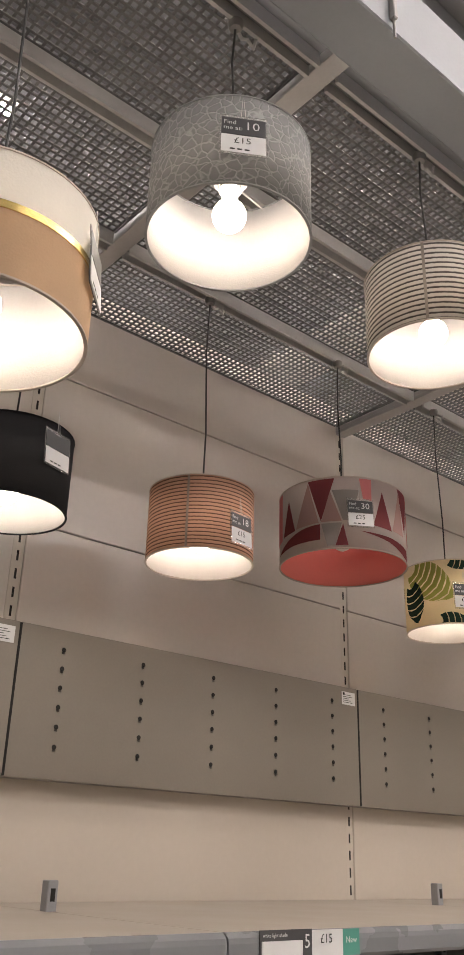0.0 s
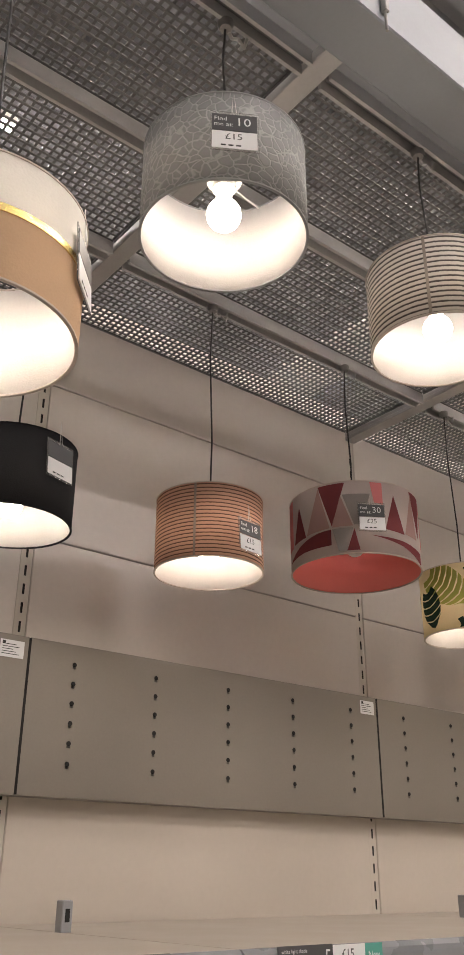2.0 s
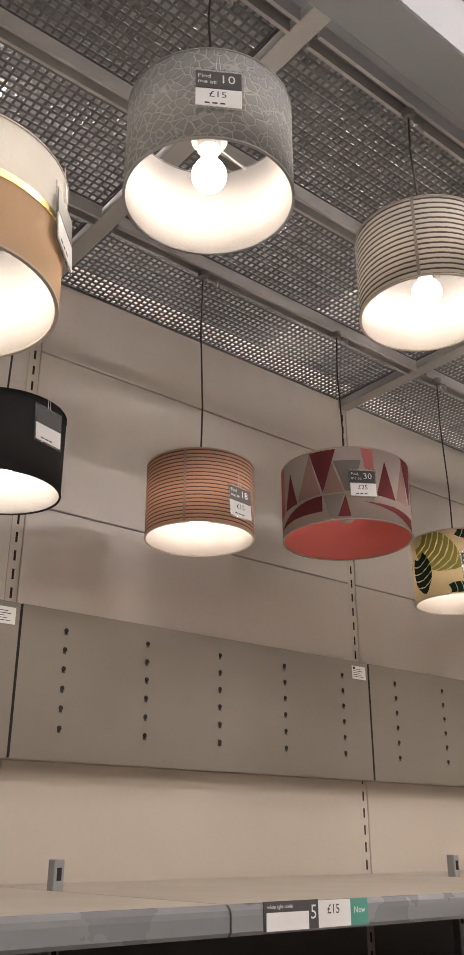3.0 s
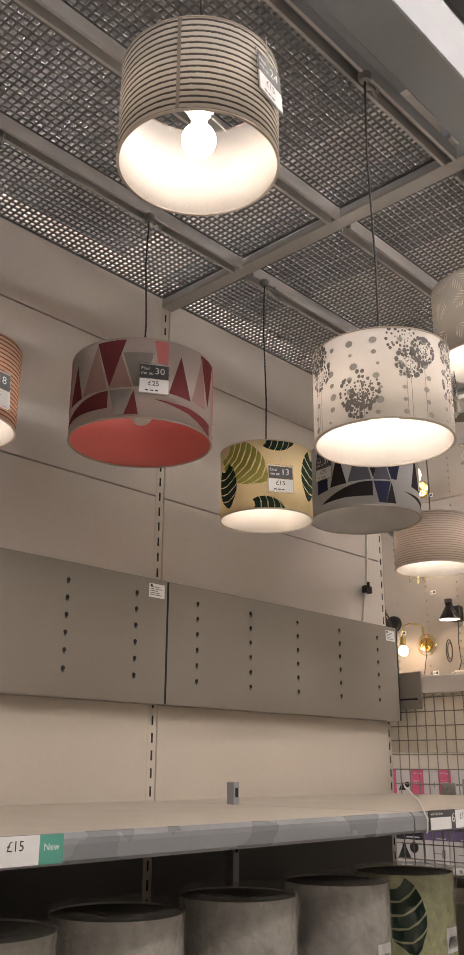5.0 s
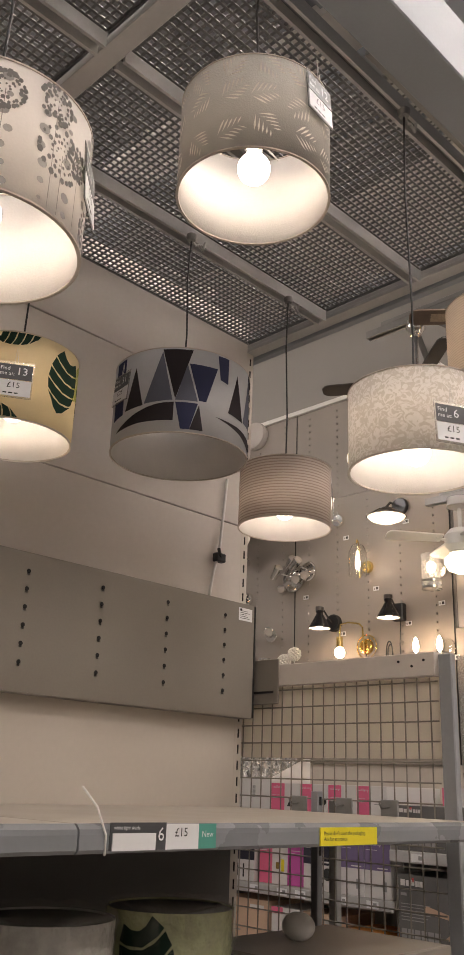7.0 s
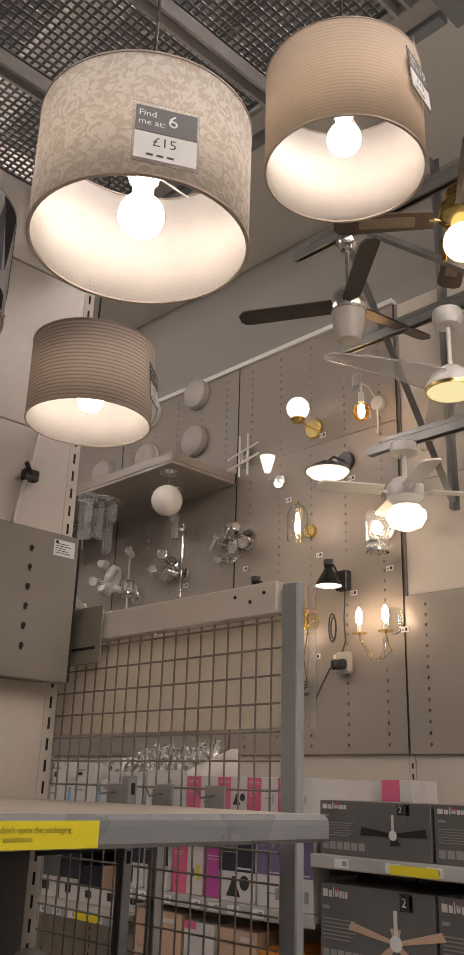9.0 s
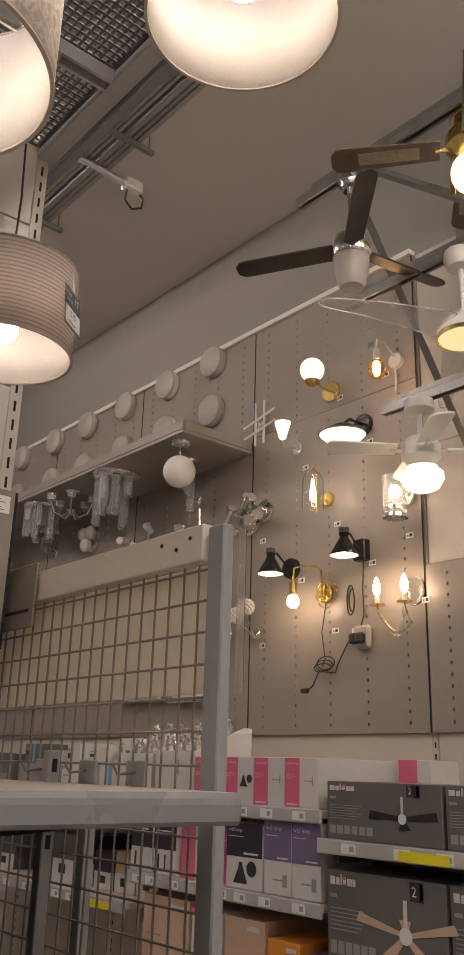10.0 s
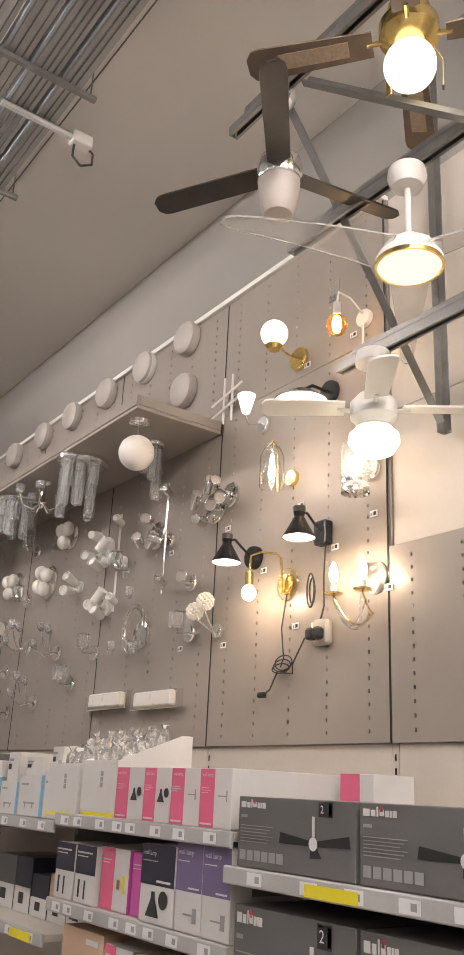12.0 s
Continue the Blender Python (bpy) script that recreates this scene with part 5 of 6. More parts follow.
def disc_light(y, z):
    t = thing("bulkhead_light", "round white flush wall light, unlit", "wall light", face_west(y, z), "round wall lights")
    part("base", lathe([(0, 0), (0.105, 0), (0.11, 0.01), (0.11, 0.035), (0, 0.035)], 32, pose(0, 0, 0, 0, 90)), "white_plastic" if y == 4.97 else "disc", t, smooth=True)
    part("diffuser", lathe([(0.108, 0.036), (0.106, 0.055), (0.085, 0.075), (0.04, 0.083), (0, 0.085)], 32, pose(0, 0, 0, 0, 90)), "disc", t, smooth=True)


for y in (4.455, 4.97, 5.50, 6.045, 6.56, 7.15, 7.66):
    disc_light(y, 4.21)
    disc_light(y, 3.855)

# lights hanging from the ledge
t = thing("pendant_globe", "unlit white opal globe on a chrome stem under the ledge", "ceiling light", pose(5.6, 4.22, 3.455))
part("rose", lathe([(0, 0), (0.06, 0), (0.055, -0.015), (0.015, -0.025), (0, -0.025)], 24), "chrome", t, smooth=True)
part("stem", pipe([(0, 0, -0.02), (0, 0, -0.09)], 0.006), "chrome", t)
part("globe", ball(0.097, (0, 0, -0.185), 28), "opal", t, smooth=True)


def crystal_light(x, y, drops, r, h):
    t = thing("crystal_light", "chrome flush ceiling light with hanging crystal drops", "ceiling light", pose(x, y, 3.455), "lights under the ledge")
    part("tray", lathe([(0, 0), (r, 0), (r, -0.02), (r * 0.9, -0.03), (0, -0.03)], 32), "chrome", t, smooth=True)
    for i in range(drops):
        a = 2 * math.pi * i / drops
        q = r * (0.8 if i % 2 else 0.45)
        hh = h * (0.7 + 0.3 * math.cos(i * 2.3))
        m = pose(q * math.cos(a), q * math.sin(a), -0.031)
        part("drop", lathe([(0, 0), (0.033, -0.004), (0.033, -hh), (0.026, -hh - 0.012), (0, -hh - 0.012)], 4, m), "crystal", t)


crystal_light(5.65, 4.99, 9, 0.16, 0.33)
crystal_light(5.82, 4.42, 3, 0.06, 0.3)
crystal_light(5.66, 6.0, 14, 0.14, 0.24)
crystal_light(5.66, 6.9, 12, 0.14, 0.2)
t = thing("arm_chandelier", "small chrome chandelier with curved arms under the ledge", "chandelier", pose(5.65, 5.55, 3.455))
part("column", lathe([(0, 0), (0.05, 0), (0.02, -0.02), (0.012, -0.1), (0.03, -0.14), (0.012, -0.17), (0, -0.18)], 20), "chrome", t, smooth=True)
for i in range(5):
    a = 2 * math.pi * i / 5 + 0.4
    c, s = math.cos(a), math.sin(a)
    part("arm", pipe([(0.01 * c, 0.01 * s, -0.14), (0.06 * c, 0.06 * s, -0.19), (0.12 * c, 0.12 * s, -0.17), (0.15 * c, 0.15 * s, -0.1)], 0.006), "chrome", t)
    part("glass_cup", lathe([(0.01, 0), (0.03, 0.02), (0.032, 0.06), (0.029, 0.06), (0.026, 0.02), (0, 0.004)], 16, pose(0.15 * c, 0.15 * s, -0.1)), "crystal", t, smooth=True)

# ---- ceiling fans on rails ----
def rail(x, z, y0, y1):
    t = thing("display_rail", "dark galvanised slotted steel rail for ceiling fans", "rail", pose(x, 0, z), "fan rails")
    part("channel_side", cube(-0.021, -0.017, y0, y1, 0, 0.042), "galv", t)
    part("channel_side", cube(0.017, 0.021, y0, y1, 0, 0.042), "galv", t)
    part("channel_top", cube(-0.0168, 0.0168, y0, y1, 0.036, 0.042), "galv", t)
    part("channel_lip", cube(-0.0168, -0.009, y0, y1, 0, 0.004), "galv", t)
    part("channel_lip", cube(0.009, 0.0168, y0, y1, 0, 0.004), "galv", t)
    part("upper_channel", cube(-0.021, 0.021, y0 + 0.02, y1 - 0.1, 0.0425, 0.07, 0.002), "galv", t)
    part("end_plate", cube(-0.012, 0.012, y1, y1 + 0.004, 0.005, 0.034), "steel_grey", t)


rail(5.10, 4.07, 0.5, 2.72)
rail(5.45, 3.69, 0.5, 2.76)
rail(5.73, 3.235, 0.5, 2.77)
t = thing("strut_frame", "perforated galvanised angle struts carrying the fan rails", "frame", pose(0, 0, 0))


def strut(a, b, w=0.022):
    a, b = Vector(a), Vector(b)
    m = Matrix.Translation(a) @ (b - a).to_track_quat("Z", "X").to_matrix().to_4x4()
    ln = (b - a).length
    bm = bmesh.new()
    box(bm, -w, w, -0.002, 0.002, 0, ln, 0, m)
    box(bm, -w, -w + 0.004, 0.0021, 0.035, 0, ln, 0, m)
    s = part("strut", bm, "galv", t)
    for i in range(int(ln / 0.05)):
        part("strut_hole", box(bmesh.new(), -0.005, 0.005, -0.0032, -0.0022, 0.03 + 0.05 * i, 0.045 + 0.05 * i, 0, m), "dark_hole", s)


strut((5.17, 2.47, 4.12), (6.0, 2.47, 3.0))
strut((5.13, 2.30, 4.06), (5.42, 1.80, 3.70))
strut((5.17, 1.2, 4.12), (6.0, 1.2, 3.0))
strut((6.0, 2.47, 2.95), (6.0, 2.47, 5.1))


def blade(parent, angle, r0, r1, w0, w1, k, pitch=12, z=0.0, droop=0.0, curve=0.0, name="blade"):
    bm = bmesh.new()
    n = 24
    top, bot = [], []
    for i in range(n + 1):
        s = i / n
        x = r0 + (r1 - r0) * s
        w = (w0 + (w1 - w0) * s) / 2
        if s > 0.88:
            w *= 0.45 + 0.55 * math.sqrt(max(0.0, 1 - ((s - 0.88) / 0.12) ** 2))
        c = curve * math.sin(math.pi * s)
        zz = -droop * s * s
        top.append((bm.verts.new((x, c - w, zz + 0.004)), bm.verts.new((x, c + w, zz + 0.004))))
        bot.append((bm.verts.new((x, c - w, zz - 0.004)), bm.verts.new((x, c + w, zz - 0.004))))
    for i in range(n):
        bm.faces.new((top[i][0], top[i + 1][0], top[i + 1][1], top[i][1]))
        bm.faces.new((bot[i][0], bot[i][1], bot[i + 1][1], bot[i + 1][0]))
        bm.faces.new((top[i][0], bot[i][0], bot[i + 1][0], top[i + 1][0]))
        bm.faces.new((top[i][1], top[i + 1][1], bot[i + 1][1], bot[i][1]))
    bm.faces.new((top[0][0], top[0][1], bot[0][1], bot[0][0]))
    bm.faces.new((top[n][0], bot[n][0], bot[n][1], top[n][1]))
    o = part(name, bm, k, parent, smooth=True)
    o.matrix_basis = pose(0, 0, z, 0, 0, angle) @ pose(0, 0, 0, pitch)
    return o


f = thing("ceiling_fan", "dark walnut three-blade ceiling fan with chrome motor and frosted light", "ceiling fan", pose(5.10, 2.405, 3.70), "ceiling fans")
part("canopy", lathe([(0, 0.37), (0.05, 0.37), (0.055, 0.33), (0.03, 0.29), (0, 0.29)], 28), "chrome", f, smooth=True)
part("down_rod", pipe([(0, 0, 0.3), (0, 0, 0.08)], 0.012, 12), "chrome", f)
part("motor", lathe([(0, 0.09), (0.035, 0.085), (0.075, 0.05), (0.083, 0.02), (0.085, -0.03), (0.079, -0.045), (0, -0.045)], 36), "chrome", f, smooth=True)
part("light_glass", lathe([(0.075, -0.046), (0.075, -0.075), (0.061, -0.16), (0.05, -0.185), (0, -0.19)], 32), "frost", f, smooth=True)
for a in (118, 228.5, 350):
    blade(f, a, 0.07, 0.515, 0.085, 0.09, "walnut", 14, 0.0)

f = thing("ceiling_fan", "white ceiling fan with clear acrylic blades and lit round light", "ceiling fan", pose(5.43, 2.095, 3.30), "ceiling fans")
part("canopy", lathe([(0, 0.385), (0.065, 0.385), (0.07, 0.35), (0.055, 0.31), (0, 0.3)], 28), "white_paint", f, smooth=True)
part("down_rod", pipe([(0, 0, 0.31), (0, 0, 0.09)], 0.011, 12), "white_paint", f)
part("motor", lathe([(0, 0.11), (0.04, 0.1), (0.09, 0.06), (0.115, 0.01), (0.112, -0.012), (0, -0.012)], 36), "white_paint", f, smooth=True)
part("light_lens", lathe([(0.108, -0.013), (0.1, -0.025), (0.06, -0.04), (0, -0.045)], 32), "glow_lens", f, smooth=True)
part("lens_ring", lathe([(0.117, -0.004), (0.117, -0.02), (0.109, -0.02), (0.109, -0.004)], 36), "brass", f, smooth=True)
for a in (163, 283, 43):
    o = blade(f, a, 0.09, 0.68, 0.15, 0.045, "acrylic", 14, 0.02, 0.05, 0.0)
    o.visible_shadow = False

f = thing("ceiling_fan", "white ceiling fan with a lit opal bowl light", "ceiling fan", pose(5.70, 2.54, 2.98), "ceiling fans")
part("canopy", lathe([(0, 0.25), (0.065, 0.25), (0.07, 0.2), (0, 0.19)], 28), "white_paint", f, smooth=True)
part("down_rod", pipe([(0, 0, 0.2), (0, 0, 0.06)], 0.012, 12), "white_paint", f)
part("motor", lathe([(0, 0.07), (0.06, 0.065), (0.09, 0.03), (0.09, -0.03), (0.06, -0.06), (0, -0.06)], 32), "white_paint", f, smooth=True)
part("light_bowl", lathe([(0.06, -0.075), (0.094, -0.1), (0.098, -0.13), (0.075, -0.17), (0.035, -0.188), (0, -0.19)], 32), "glow_pan", f, smooth=True)
part("bowl_ring", lathe([(0.06, -0.061), (0.072, -0.075), (0.06, -0.075)], 32), "chrome", f, smooth=True)
for a in (140, 230, 320, 50):
    blade(f, a, 0.11, 0.43, 0.09, 0.11, "white_paint", 10, 0.01)
    part("blade_arm", pipe([(0.08 * math.cos(radians(a)), 0.08 * math.sin(radians(a)), 0), (0.14 * math.cos(radians(a)), 0.14 * math.sin(radians(a)), 0.005)], 0.008, 8), "white_paint", f)

f = thing("ceiling_fan", "brass ceiling fan with brown cane blades and lit globe", "ceiling fan", pose(5.2, 1.86, 3.95), "ceiling fans")
part("canopy", lathe([(0, 0.13), (0.07, 0.13), (0.07, 0.09), (0, 0.08)], 28), "brass", f, smooth=True)
part("motor", lathe([(0, 0.1), (0.07, 0.09), (0.1, 0.05), (0.1, 0.0), (0.06, -0.03), (0.04, -0.035), (0, -0.035)], 32), "brass", f, smooth=True)
part("globe", ball(0.086, (0, 0, -0.118), 28), "glow_globe", f, smooth=True)
part("pull_chain", pipe([(0.05, -0.05, -0.03), (0.075, -0.075, -0.1), (0.07, -0.075, -0.21)], 0.0018, 5), "brass", f)
part("pull_knob", lathe([(0, 0), (0.006, -0.006), (0.004, -0.02), (0, -0.024)], 10, pose(0.07, -0.075, -0.21)), "walnut", f, smooth=True)
part("hang_tag", cube(-0.003, 0.003, 0.085, 0.105, -0.17, -0.06), "brass", f)
for a in (128, 38, 218, 308):
    o = blade(f, a, 0.12, 0.55, 0.09, 0.12, "oak_brown", 12, 0.0)
    cb = cube(0.2, 0.44, -0.028, 0.028, -0.0065, -0.0045)
    part("cane_inlay", cb, "cane", o)
    part("blade_arm", pipe([(0.08, 0, 0), (0.14, 0, -0.002)], 0.009, 8), "brass", o)

# ---- stocked shelves under the lamp wall ----
def far_shelf(y0, y1, top, front=5.28):
    t = thing("shelf", "cream steel shelf with a grey price rail", "shelf", pose(front, y0, top), "far shelves")
    w = y1 - y0
    part("board", cube(0.006, 6.055 - front, 0.002, w - 0.002, -0.03, -0.001, 0.002), "cream_panel", t)
    part("price_rail", cube(-0.012, 0.005, 0.002, w - 0.002, -0.05, 0.002, 0.004), "canopy_bar", t, "grey plastic price rail")
    for k in (0.006, w - 0.01):
        part("bracket", cube(0.1, 6.055 - front, k, k + 0.004, -0.09, -0.0305), "steel_grey", t)
    rnd = random.Random(int(y0 * 100 + top * 10))
    y = 0.08
    while y < w - 0.1:
        part("price_label", cube(-0.0145, -0.0125, y, y + 0.07, -0.042, -0.008), "tag_white", t)
        part("label_print", cube(-0.0155, -0.0147, y + 0.01, y + 0.03, -0.034, -0.016), "box_dim", t)
        y += rnd.uniform(0.1, 0.26)
    return t


far_shelf(2.76, 4.05, 1.463)
far_shelf(2.76, 4.05, 1.135)
far_shelf(2.76, 4.05, 0.72)
far_shelf(4.055, 5.3, 1.43)
sh = far_shelf(4.055, 5.3, 0.99)
part("notice", cube(-0.0165, -0.0148, 0.1, 0.32, -0.045, -0.01), "yellow", sh, "yellow printed notice")
far_shelf(5.305, 6.55, 1.43)
far_shelf(5.305, 6.55, 0.99)
sh = far_shelf(1.5, 2.755, 1.366, 5.25)
part("notice", cube(-0.0165, -0.0148, 0.65, 0.86, -0.045, -0.012), "yellow", sh, "yellow printed notice")
far_shelf(1.5, 2.755, 0.955, 5.25)
far_shelf(0.25, 1.495, 1.366, 5.25)
far_shelf(0.25, 1.495, 0.955, 5.25)


def carton(x, y1, y0, z0, z1, depth, base, label, bands=(), art=None, words="", name="product_box"):
    """A printed box whose front faces -x. bands: (start, end, low, high, material) as shares of the front, from its left edge and its foot."""
    t = thing(name, label, "box", pose(x, y1, z0), "boxes on the shelves")
    w, h = y1 - y0, z1 - z0
    part("body", cube(0, depth, -w, 0, 0, h, 0.002), base, t)
    for a, b, lo, hi, k in bands:
        part("printed_band", cube(-0.0013, -0.0003, -w * b, -w * a, h * lo, h * hi), k, t)
    if words:
        lettering(words, h * 0.09, "box_mark", t, Matrix.Translation((-0.0022, -w * 0.06, h * 0.84)) @ pose(0, 0, 0, 90, 0, -90))
    for a, b, lo, hi, k in art or ():
        part("printed_mark", cube(-0.0026, -0.0015, -w * b, -w * a, h * lo, h * hi), k, t)
    return t


def cone_art(t, w, h, cy, cz, s, k="ink"):
    """A small printed picture of a cone lamp."""
    bm = bmesh.new()
    v = [bm.verts.new((-0.0028, -w * cy + q * s, h * cz + r * s)) for q, r in ((0.5, -0.5), (0.15, 0.15), (0.12, 0.4), (-0.12, 0.4), (-0.15, 0.15), (-0.5, -0.5))]
    bm.faces.new(v)
    part("picture", bm, k, t)
    part("picture", lathe([(0, 0), (s * 0.33, 0), (s * 0.33, 0.0005), (0, 0.0005)], 20, Matrix.Translation((-0.0028, -w * cy - s * 0.75, h * cz + s * 0.15)) @ pose(0, 0, 0, 0, -90)), k, t)


def fan_picture(t, w, h, k_blade, blades):
    cy, cz = -w * 0.68, h * 0.42
    bm = bmesh.new()
    s = h * 0.09
    lathe([(0, 0), (s, 0), (s, 0.0006), (0, 0.0006)], 16, Matrix.Translation((-0.003, cy, cz)) @ pose(0, 0, 0, 0, -90), bm)
    part("picture_hub", bm, "tag_white", t)
    part("picture_rod", cube(-0.0032, -0.0026, cy - s * 0.3, cy + s * 0.3, cz + s, cz + h * 0.36), "box_mark", t)
    for a in blades:
        c, q = math.cos(a), math.sin(a)
        ln = h * (0.25 + 0.5 * abs(c))
        bm = bmesh.new()
        pts = ((s * 0.8, -0.012), (ln, -0.03), (ln, 0.022), (s * 0.8, 0.012))
        bm.faces.new([bm.verts.new((-0.0028, cy + (u * c - v * q), cz + 0.6 * (u * q + v * c))) for u, v in pts])
        part("picture_blade", bm, k_blade, t)


def fan_box(y1, z0, z1, k_blade, blades):
    w, h = 0.53, z1 - z0
    marks = [(0.03, 0.075, 0.84, 0.93, "box_mark"), (0.085, 0.115, 0.84, 0.92, "box_mark"), (0.125, 0.135, 0.84, 0.96, "box_mark"), (0.145, 0.175, 0.85, 0.93, "box_mark"), (0.15, 0.17, 0.9, 0.96, "red"), (0.185, 0.21, 0.84, 0.92, "box_mark"), (0.215, 0.23, 0.84, 0.92, "box_mark"), (0.235, 0.26, 0.84, 0.92, "box_mark"),
             (0.03, 0.09, 0.7, 0.74, "box_dim")]
    for i in range(6):
        marks.append((0.03, 0.33 - 0.025 * (i % 3), 0.58 - 0.045 * i, 0.592 - 0.045 * i, "box_dim"))
    for i in range(6):
        marks.append((0.03 + 0.068 * i, 0.085 + 0.068 * i, 0.1, 0.24, "box_dim"))
    marks += [(0.72, 0.83, 0.78, 0.98, "ink"), (0.8, 0.825, 0.8, 0.96, "box_dim"), (0.728, 0.77, 0.955, 0.97, "box_mark")]
    t = carton(5.275, y1, y1 - w, z0, z1, 0.36, "box_grey", "dark grey ceiling fan box with a printed fan", (), marks)
    lettering("2", h * 0.15, "tag_white", t, Matrix.Translation((-0.0032, -w * 0.735, h * 0.8)) @ pose(0, 0, 0, 90, 0, -90))
    fan_picture(t, w, h, k_blade, blades)


for i in range(4):
    fan_box(2.73 - 0.545 * i, 1.368, 1.571, "black", (0.12, 3.02, 4.6))
    fan_box(2.73 - 0.545 * i, 0.957, 1.262, "box_kraft", (0.3, 1.6, 2.8, 4.1, 5.3))
for i, y in enumerate((3.572, 3.36, 3.168, 2.983)):
    w = 0.184 if i else 0.21
    t = carton(5.295, y, y - w, 1.465, 1.655, 0.5, "box_white", "white wall lamp box with a pink printed end band", ((0, 0.46, 0.01, 0.99, "box_pink"),), ((0.05, 0.3, 0.66, 0.67, "box_mark"), (0.05, 0.34, 0.62, 0.63, "box_mark"), (0.05, 0.25, 0.58, 0.59, "box_mark"), (0.05, 0.4, 0.05, 0.08, "box_mark")), "wall lamp")
    if i < 2:
        cone_art(t, w, 0.19, 0.68, 0.5, 0.05)
    else:
        part("picture", cube(-0.0026, -0.0015, -w * 0.85, -w * 0.6, 0.1, 0.104), "box_dim", t)
        part("picture", cube(-0.0026, -0.0015, -w * 0.87, -w * 0.84, 0.085, 0.12), "box_dim", t)
carton(5.72, 2.74, 2.58, 1.368, 1.66, 0.2, "box_white", "white wall lamp box with a pink printed end", ((0, 0.6, 0.0, 1, "box_pink"),))

t = carton(5.32, 3.68, 3.47, 1.137, 1.355, 0.25, "box_white", "pink and white wall lamp box", ((0, 0.48, 0, 1, "box_pink"),), ((0.06, 0.36, 0.8, 0.815, "box_mark"), (0.06, 0.3, 0.75, 0.765, "box_mark"), (0.62, 0.72, 0.35, 0.5, "brass"), (0.8, 0.9, 0.3, 0.58, "yellow")), "")
part("side_print", cube(0.002, 0.25, -0.2115, -0.2103, 0, 0.218), "box_magenta", t)
carton(5.33, 3.46, 3.35, 1.137, 1.35, 0.25, "box_magenta", "magenta wall lamp box", (), ((0.1, 0.8, 0.8, 0.815, "box_mark"), (0.1, 0.7, 0.74, 0.752, "box_mark")))
t = carton(5.295, 3.335, 3.112, 1.137, 1.392, 0.3, "box_white", "navy and white wall lamp box", ((0, 1, 0.48, 1, "box_navy"),), ((0.06, 0.5, 0.78, 0.79, "box_mark"), (0.5, 0.9, 0.52, 0.55, "box_mark")), "wall lamp")
cone_art(t, 0.223, 0.255, 0.42, 0.26, 0.09)
for y in (3.10, 2.94):
    t = carton(5.295, y, y - 0.156, 1.137, 1.414, 0.3, "box_white", "purple and white wall lamp box", ((0, 1, 0.45, 1, "box_purple"),), ((0.06, 0.5, 0.78, 0.79, "box_mark"), (0.5, 0.9, 0.48, 0.5, "box_mark"), (0.35, 0.7, 0.19, 0.21, "box_dim"), (0.7, 0.85, 0.12, 0.28, "box_dim")), "wall lamp")
for y in (4.05, 3.865):
    carton(5.30, y, y - 0.17, 1.137, 1.35, 0.2, "box_white", "navy and white integrated light box", ((0, 1, 0.5, 1, "box_navy"),), ((0.06, 0.8, 0.86, 0.89, "box_mark"), (0.06, 0.6, 0.8, 0.82, "box_mark"), (0.2, 0.28, 0.1, 0.4, "ink"), (0.5, 0.56, 0.08, 0.4, "ink")))
for y1, y0, z1, k, lab in ((3.92, 3.58, 1.05, "box_kraft", "kraft cardboard lamp box"), (3.56, 3.36, 1.03, "box_white", "white and pink lamp box"), (3.34, 3.1, 1.03, "box_kraft", "kraft cardboard lamp box"), (3.08, 2.9, 0.98, "box_orange", "orange cardboard lamp box on the shelf"), (2.88, 2.78, 0.95, "box_purple", "purple cardboard lamp box on the shelf")):
    carton(5.30, y1, y0, 0.722, z1, 0.3, k, lab, ((0, 0.4, 0.9, 1, "box_pink"),) if k == "box_white" else (), ((0.6, 0.9, 0.86, 0.92, "box_mark"), (0.1, 0.4, 0.5, 0.52, "box_dim")))


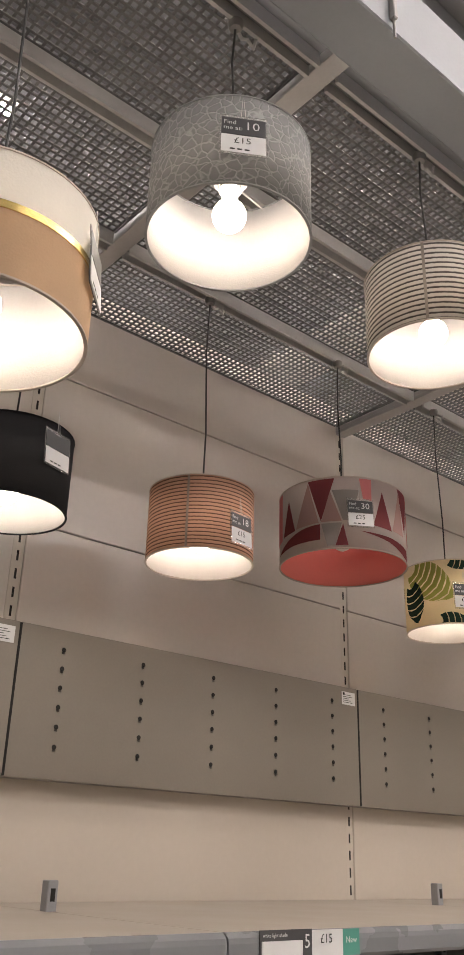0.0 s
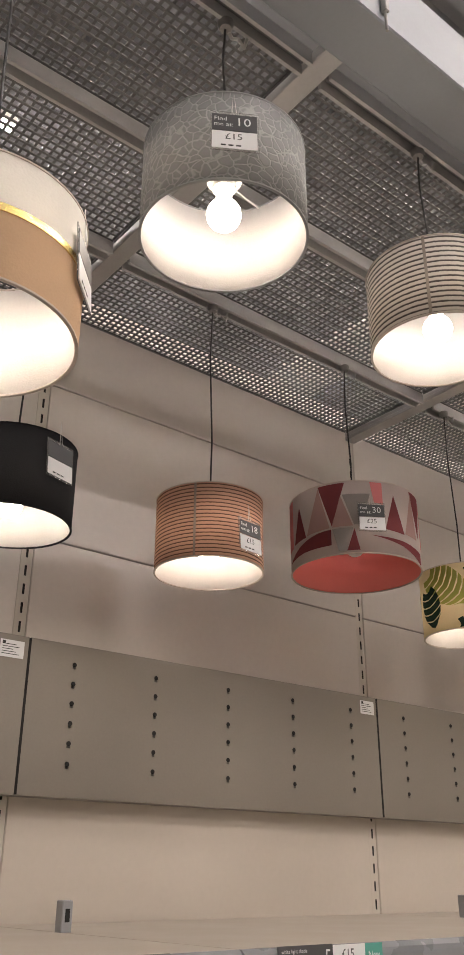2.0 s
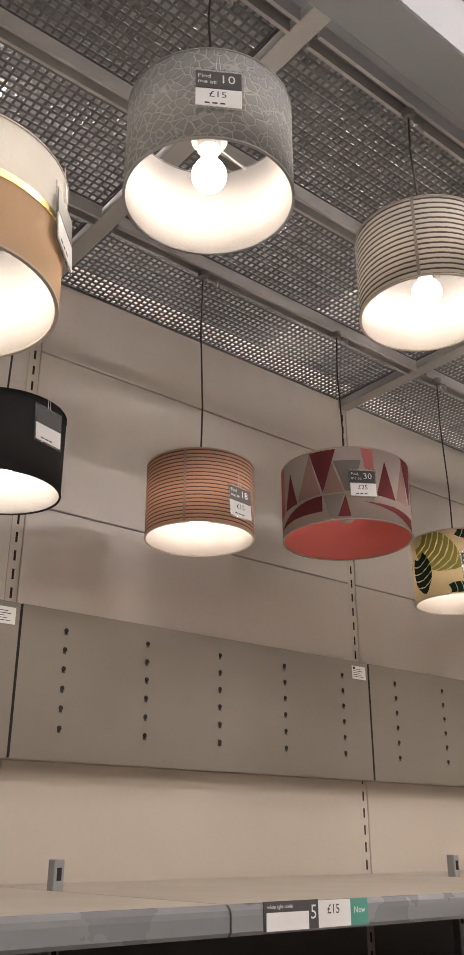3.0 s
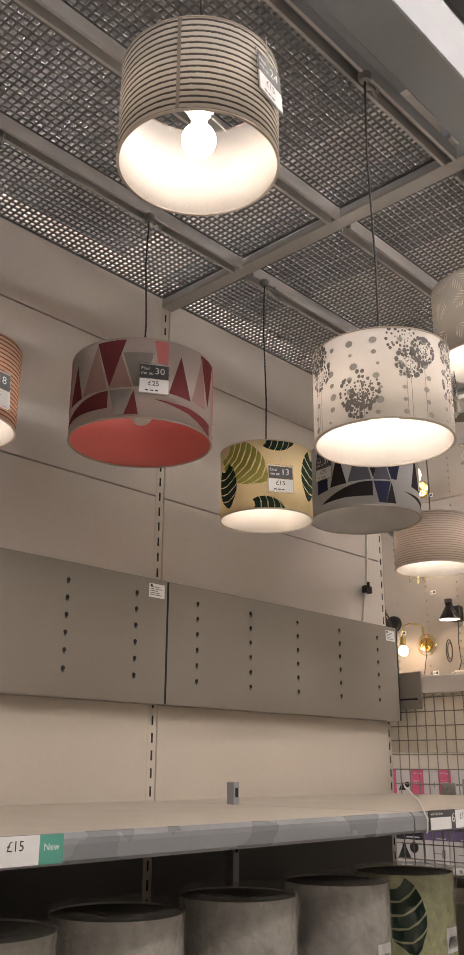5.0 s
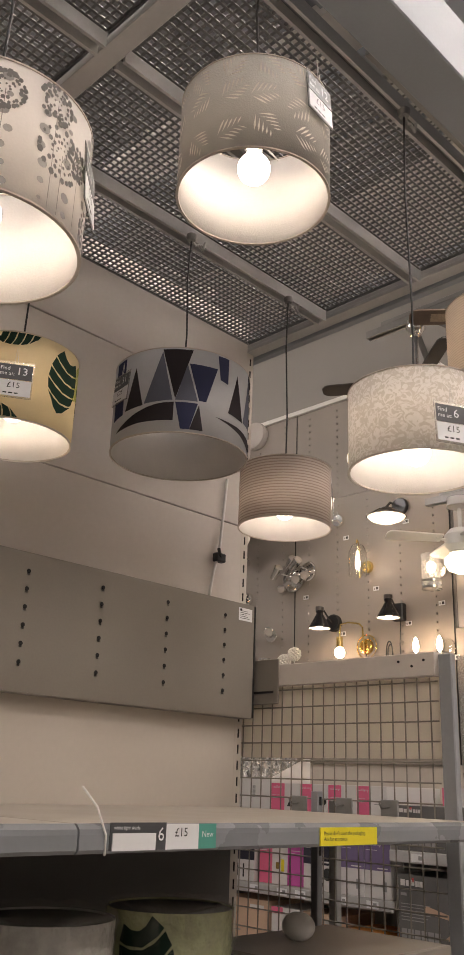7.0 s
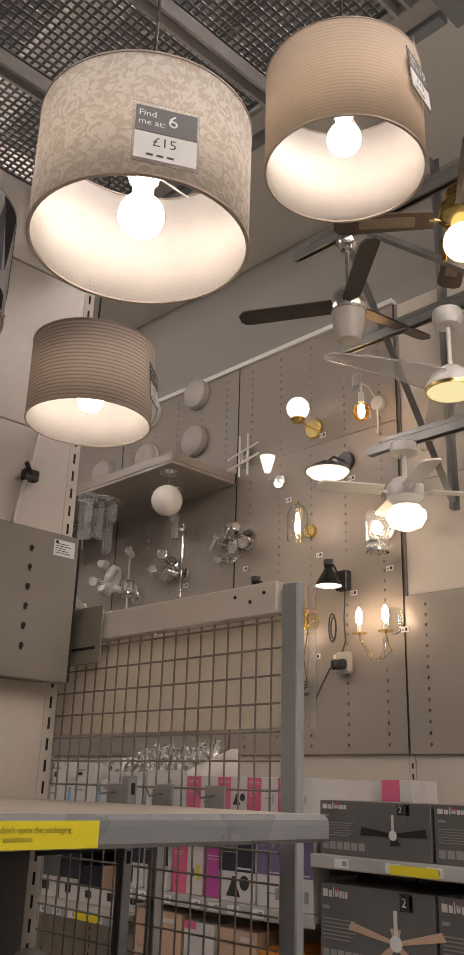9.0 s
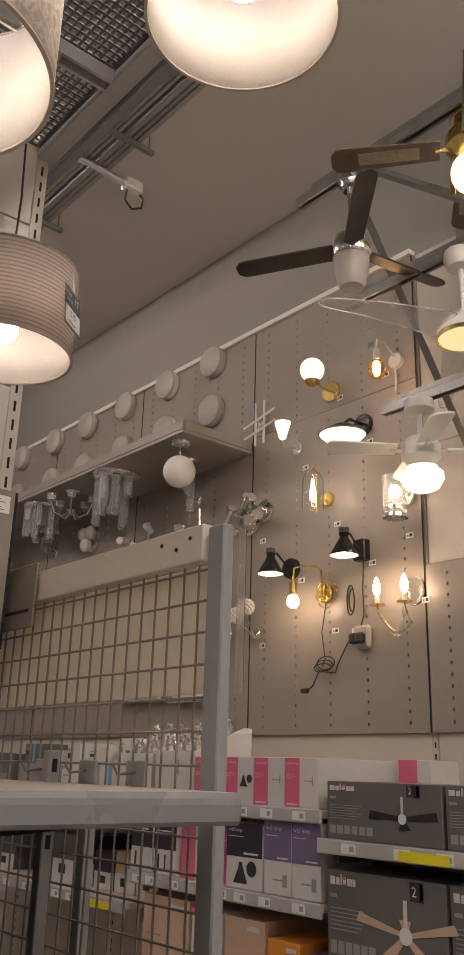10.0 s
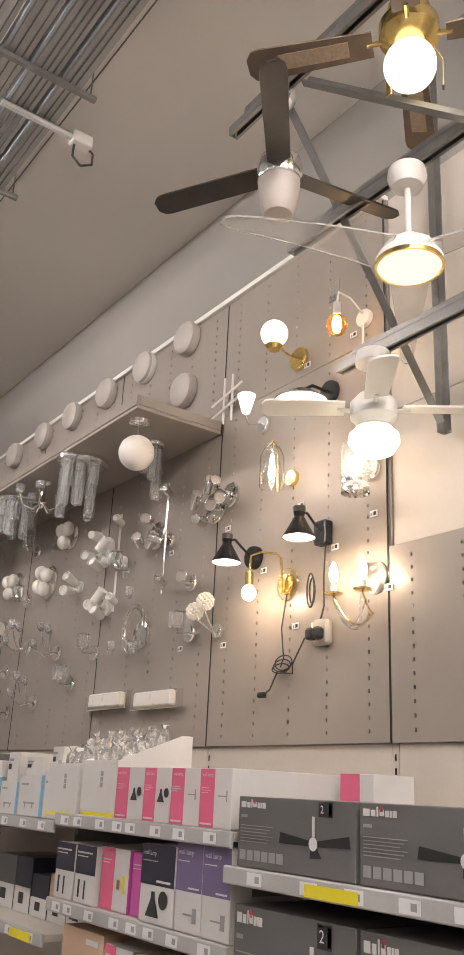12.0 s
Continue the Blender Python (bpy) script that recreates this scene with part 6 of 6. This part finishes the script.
def tray(y1, y0, z0):
    """A white card display tray with sloping sides, full of bagged bulbs."""
    t = thing("display_tray", "white card display tray full of bagged bulbs", "tray", pose(5.30, y1, z0), "card trays")
    w = y1 - y0
    part("front", cube(0, 0.003, -w, 0, 0, 0.215), "box_white", t)
    part("yellow_edge", cube(-0.0015, -0.0003, -w, 0, 0, 0.014), "yellow", t)
    for k in (0.0, -w + 0.003):
        bm = bmesh.new()
        vs = [bm.verts.new(p) for p in ((0.0035, k, 0), (0.35, k, 0), (0.35, k, 0.33), (0.3, k, 0.33), (0.0035, k, 0.215))]
        r = bmesh.ops.extrude_face_region(bm, geom=[bm.faces.new(vs)])
        for q in r["geom"]:
            if isinstance(q, bmesh.types.BMVert):
                q.co.y -= 0.003
        part("side", bm, "box_white", t)
    for i in range(6):
        part("print", cube(-0.0026, -0.0015, -w * 0.62 + 0.012 * (i % 2), -w * 0.62 + 0.012 * (i % 2) + 0.009, 0.11 + 0.022 * (i // 2), 0.128 + 0.022 * (i // 2)), "box_dim", t)
    rnd = random.Random(int(y1 * 100))
    for i in range(12):
        c = (0.06 + 0.085 * (i // 4) + rnd.uniform(-0.01, 0.01), -w * (0.14 + 0.24 * (i % 4)), 0.215 + 0.04 * (i // 4))
        b = part("bagged_bulb", ball(0.028, (0, 0, 0), 12, 1.3), "crystal", t, smooth=True)
        b.matrix_basis = pose(*c, rnd.uniform(-30, 30), rnd.uniform(-30, 30), 0)
        part("bag", lathe([(0.03, -0.04), (0.036, 0.0), (0.03, 0.04), (0.012, 0.06), (0.02, 0.075)], 7), "plastic_clear", b).visible_shadow = False


tray(3.885, 3.585, 1.465)
tray(4.22, 3.92, 1.452)
rnd = random.Random(12)
y = 5.28
while y > 4.25:
    w = rnd.uniform(0.16, 0.3)
    h = rnd.uniform(0.14, 0.2)
    k = rnd.choice(("box_white", "box_white", "box_dim"))
    carton(5.31, y, y - w, 1.432, 1.432 + h, 0.3, k, "white boxed light fitting with a blue stripe", ((0.9, 1, 0, 1, "box_blue"),), ((0.1, 0.4, 0.75, 0.8, "box_dim"), (0.25, 0.7, 0.3, 0.34, "box_dim"), (0.3, 0.34, 0.2, 0.3, "box_dim"), (0.6, 0.64, 0.2, 0.3, "box_dim")))
    w2 = w * rnd.uniform(0.6, 0.95)
    carton(5.33, y - 0.01, y - 0.01 - w2, 1.432 + h, 1.432 + h + rnd.uniform(0.08, 0.15), 0.25, rnd.choice(("box_white", "box_grey", "box_white")), "small boxed light fitting stacked on another", ((0.6, 0.75, 0, 1, "box_blue"),) if rnd.random() < 0.5 else (), ((0.1, 0.5, 0.7, 0.78, "box_dim"), (0.1, 0.35, 0.4, 0.6, "ink")))
    y -= w + 0.008
y = 6.5
while y > 5.4:
    w = rnd.uniform(0.18, 0.3)
    carton(5.31, y, y - w, 1.432, 1.432 + rnd.uniform(0.16, 0.3), 0.3, rnd.choice(("box_white", "box_white", "box_grey")), "boxed light fitting on the far shelf", ((0, 0.2, 0, 1, "box_blue"),), ((0.3, 0.7, 0.3, 0.5, "box_dim"),))
    y -= w + 0.01
y = 6.5
while y > 4.15:
    w = rnd.uniform(0.18, 0.28)
    if not 5.25 < y < 5.36 + w:
        carton(5.45, y, y - w, 0.992, 0.992 + rnd.uniform(0.18, 0.26), 0.3, rnd.choice(("box_white", "box_grey", "box_magenta", "box_navy", "box_kraft")), "boxed light fitting on the lower shelf", ((0, 1, 0, 0.45, "box_white"),), ((0.3, 0.6, 0.15, 0.35, "ink"),))
    y -= w + 0.012
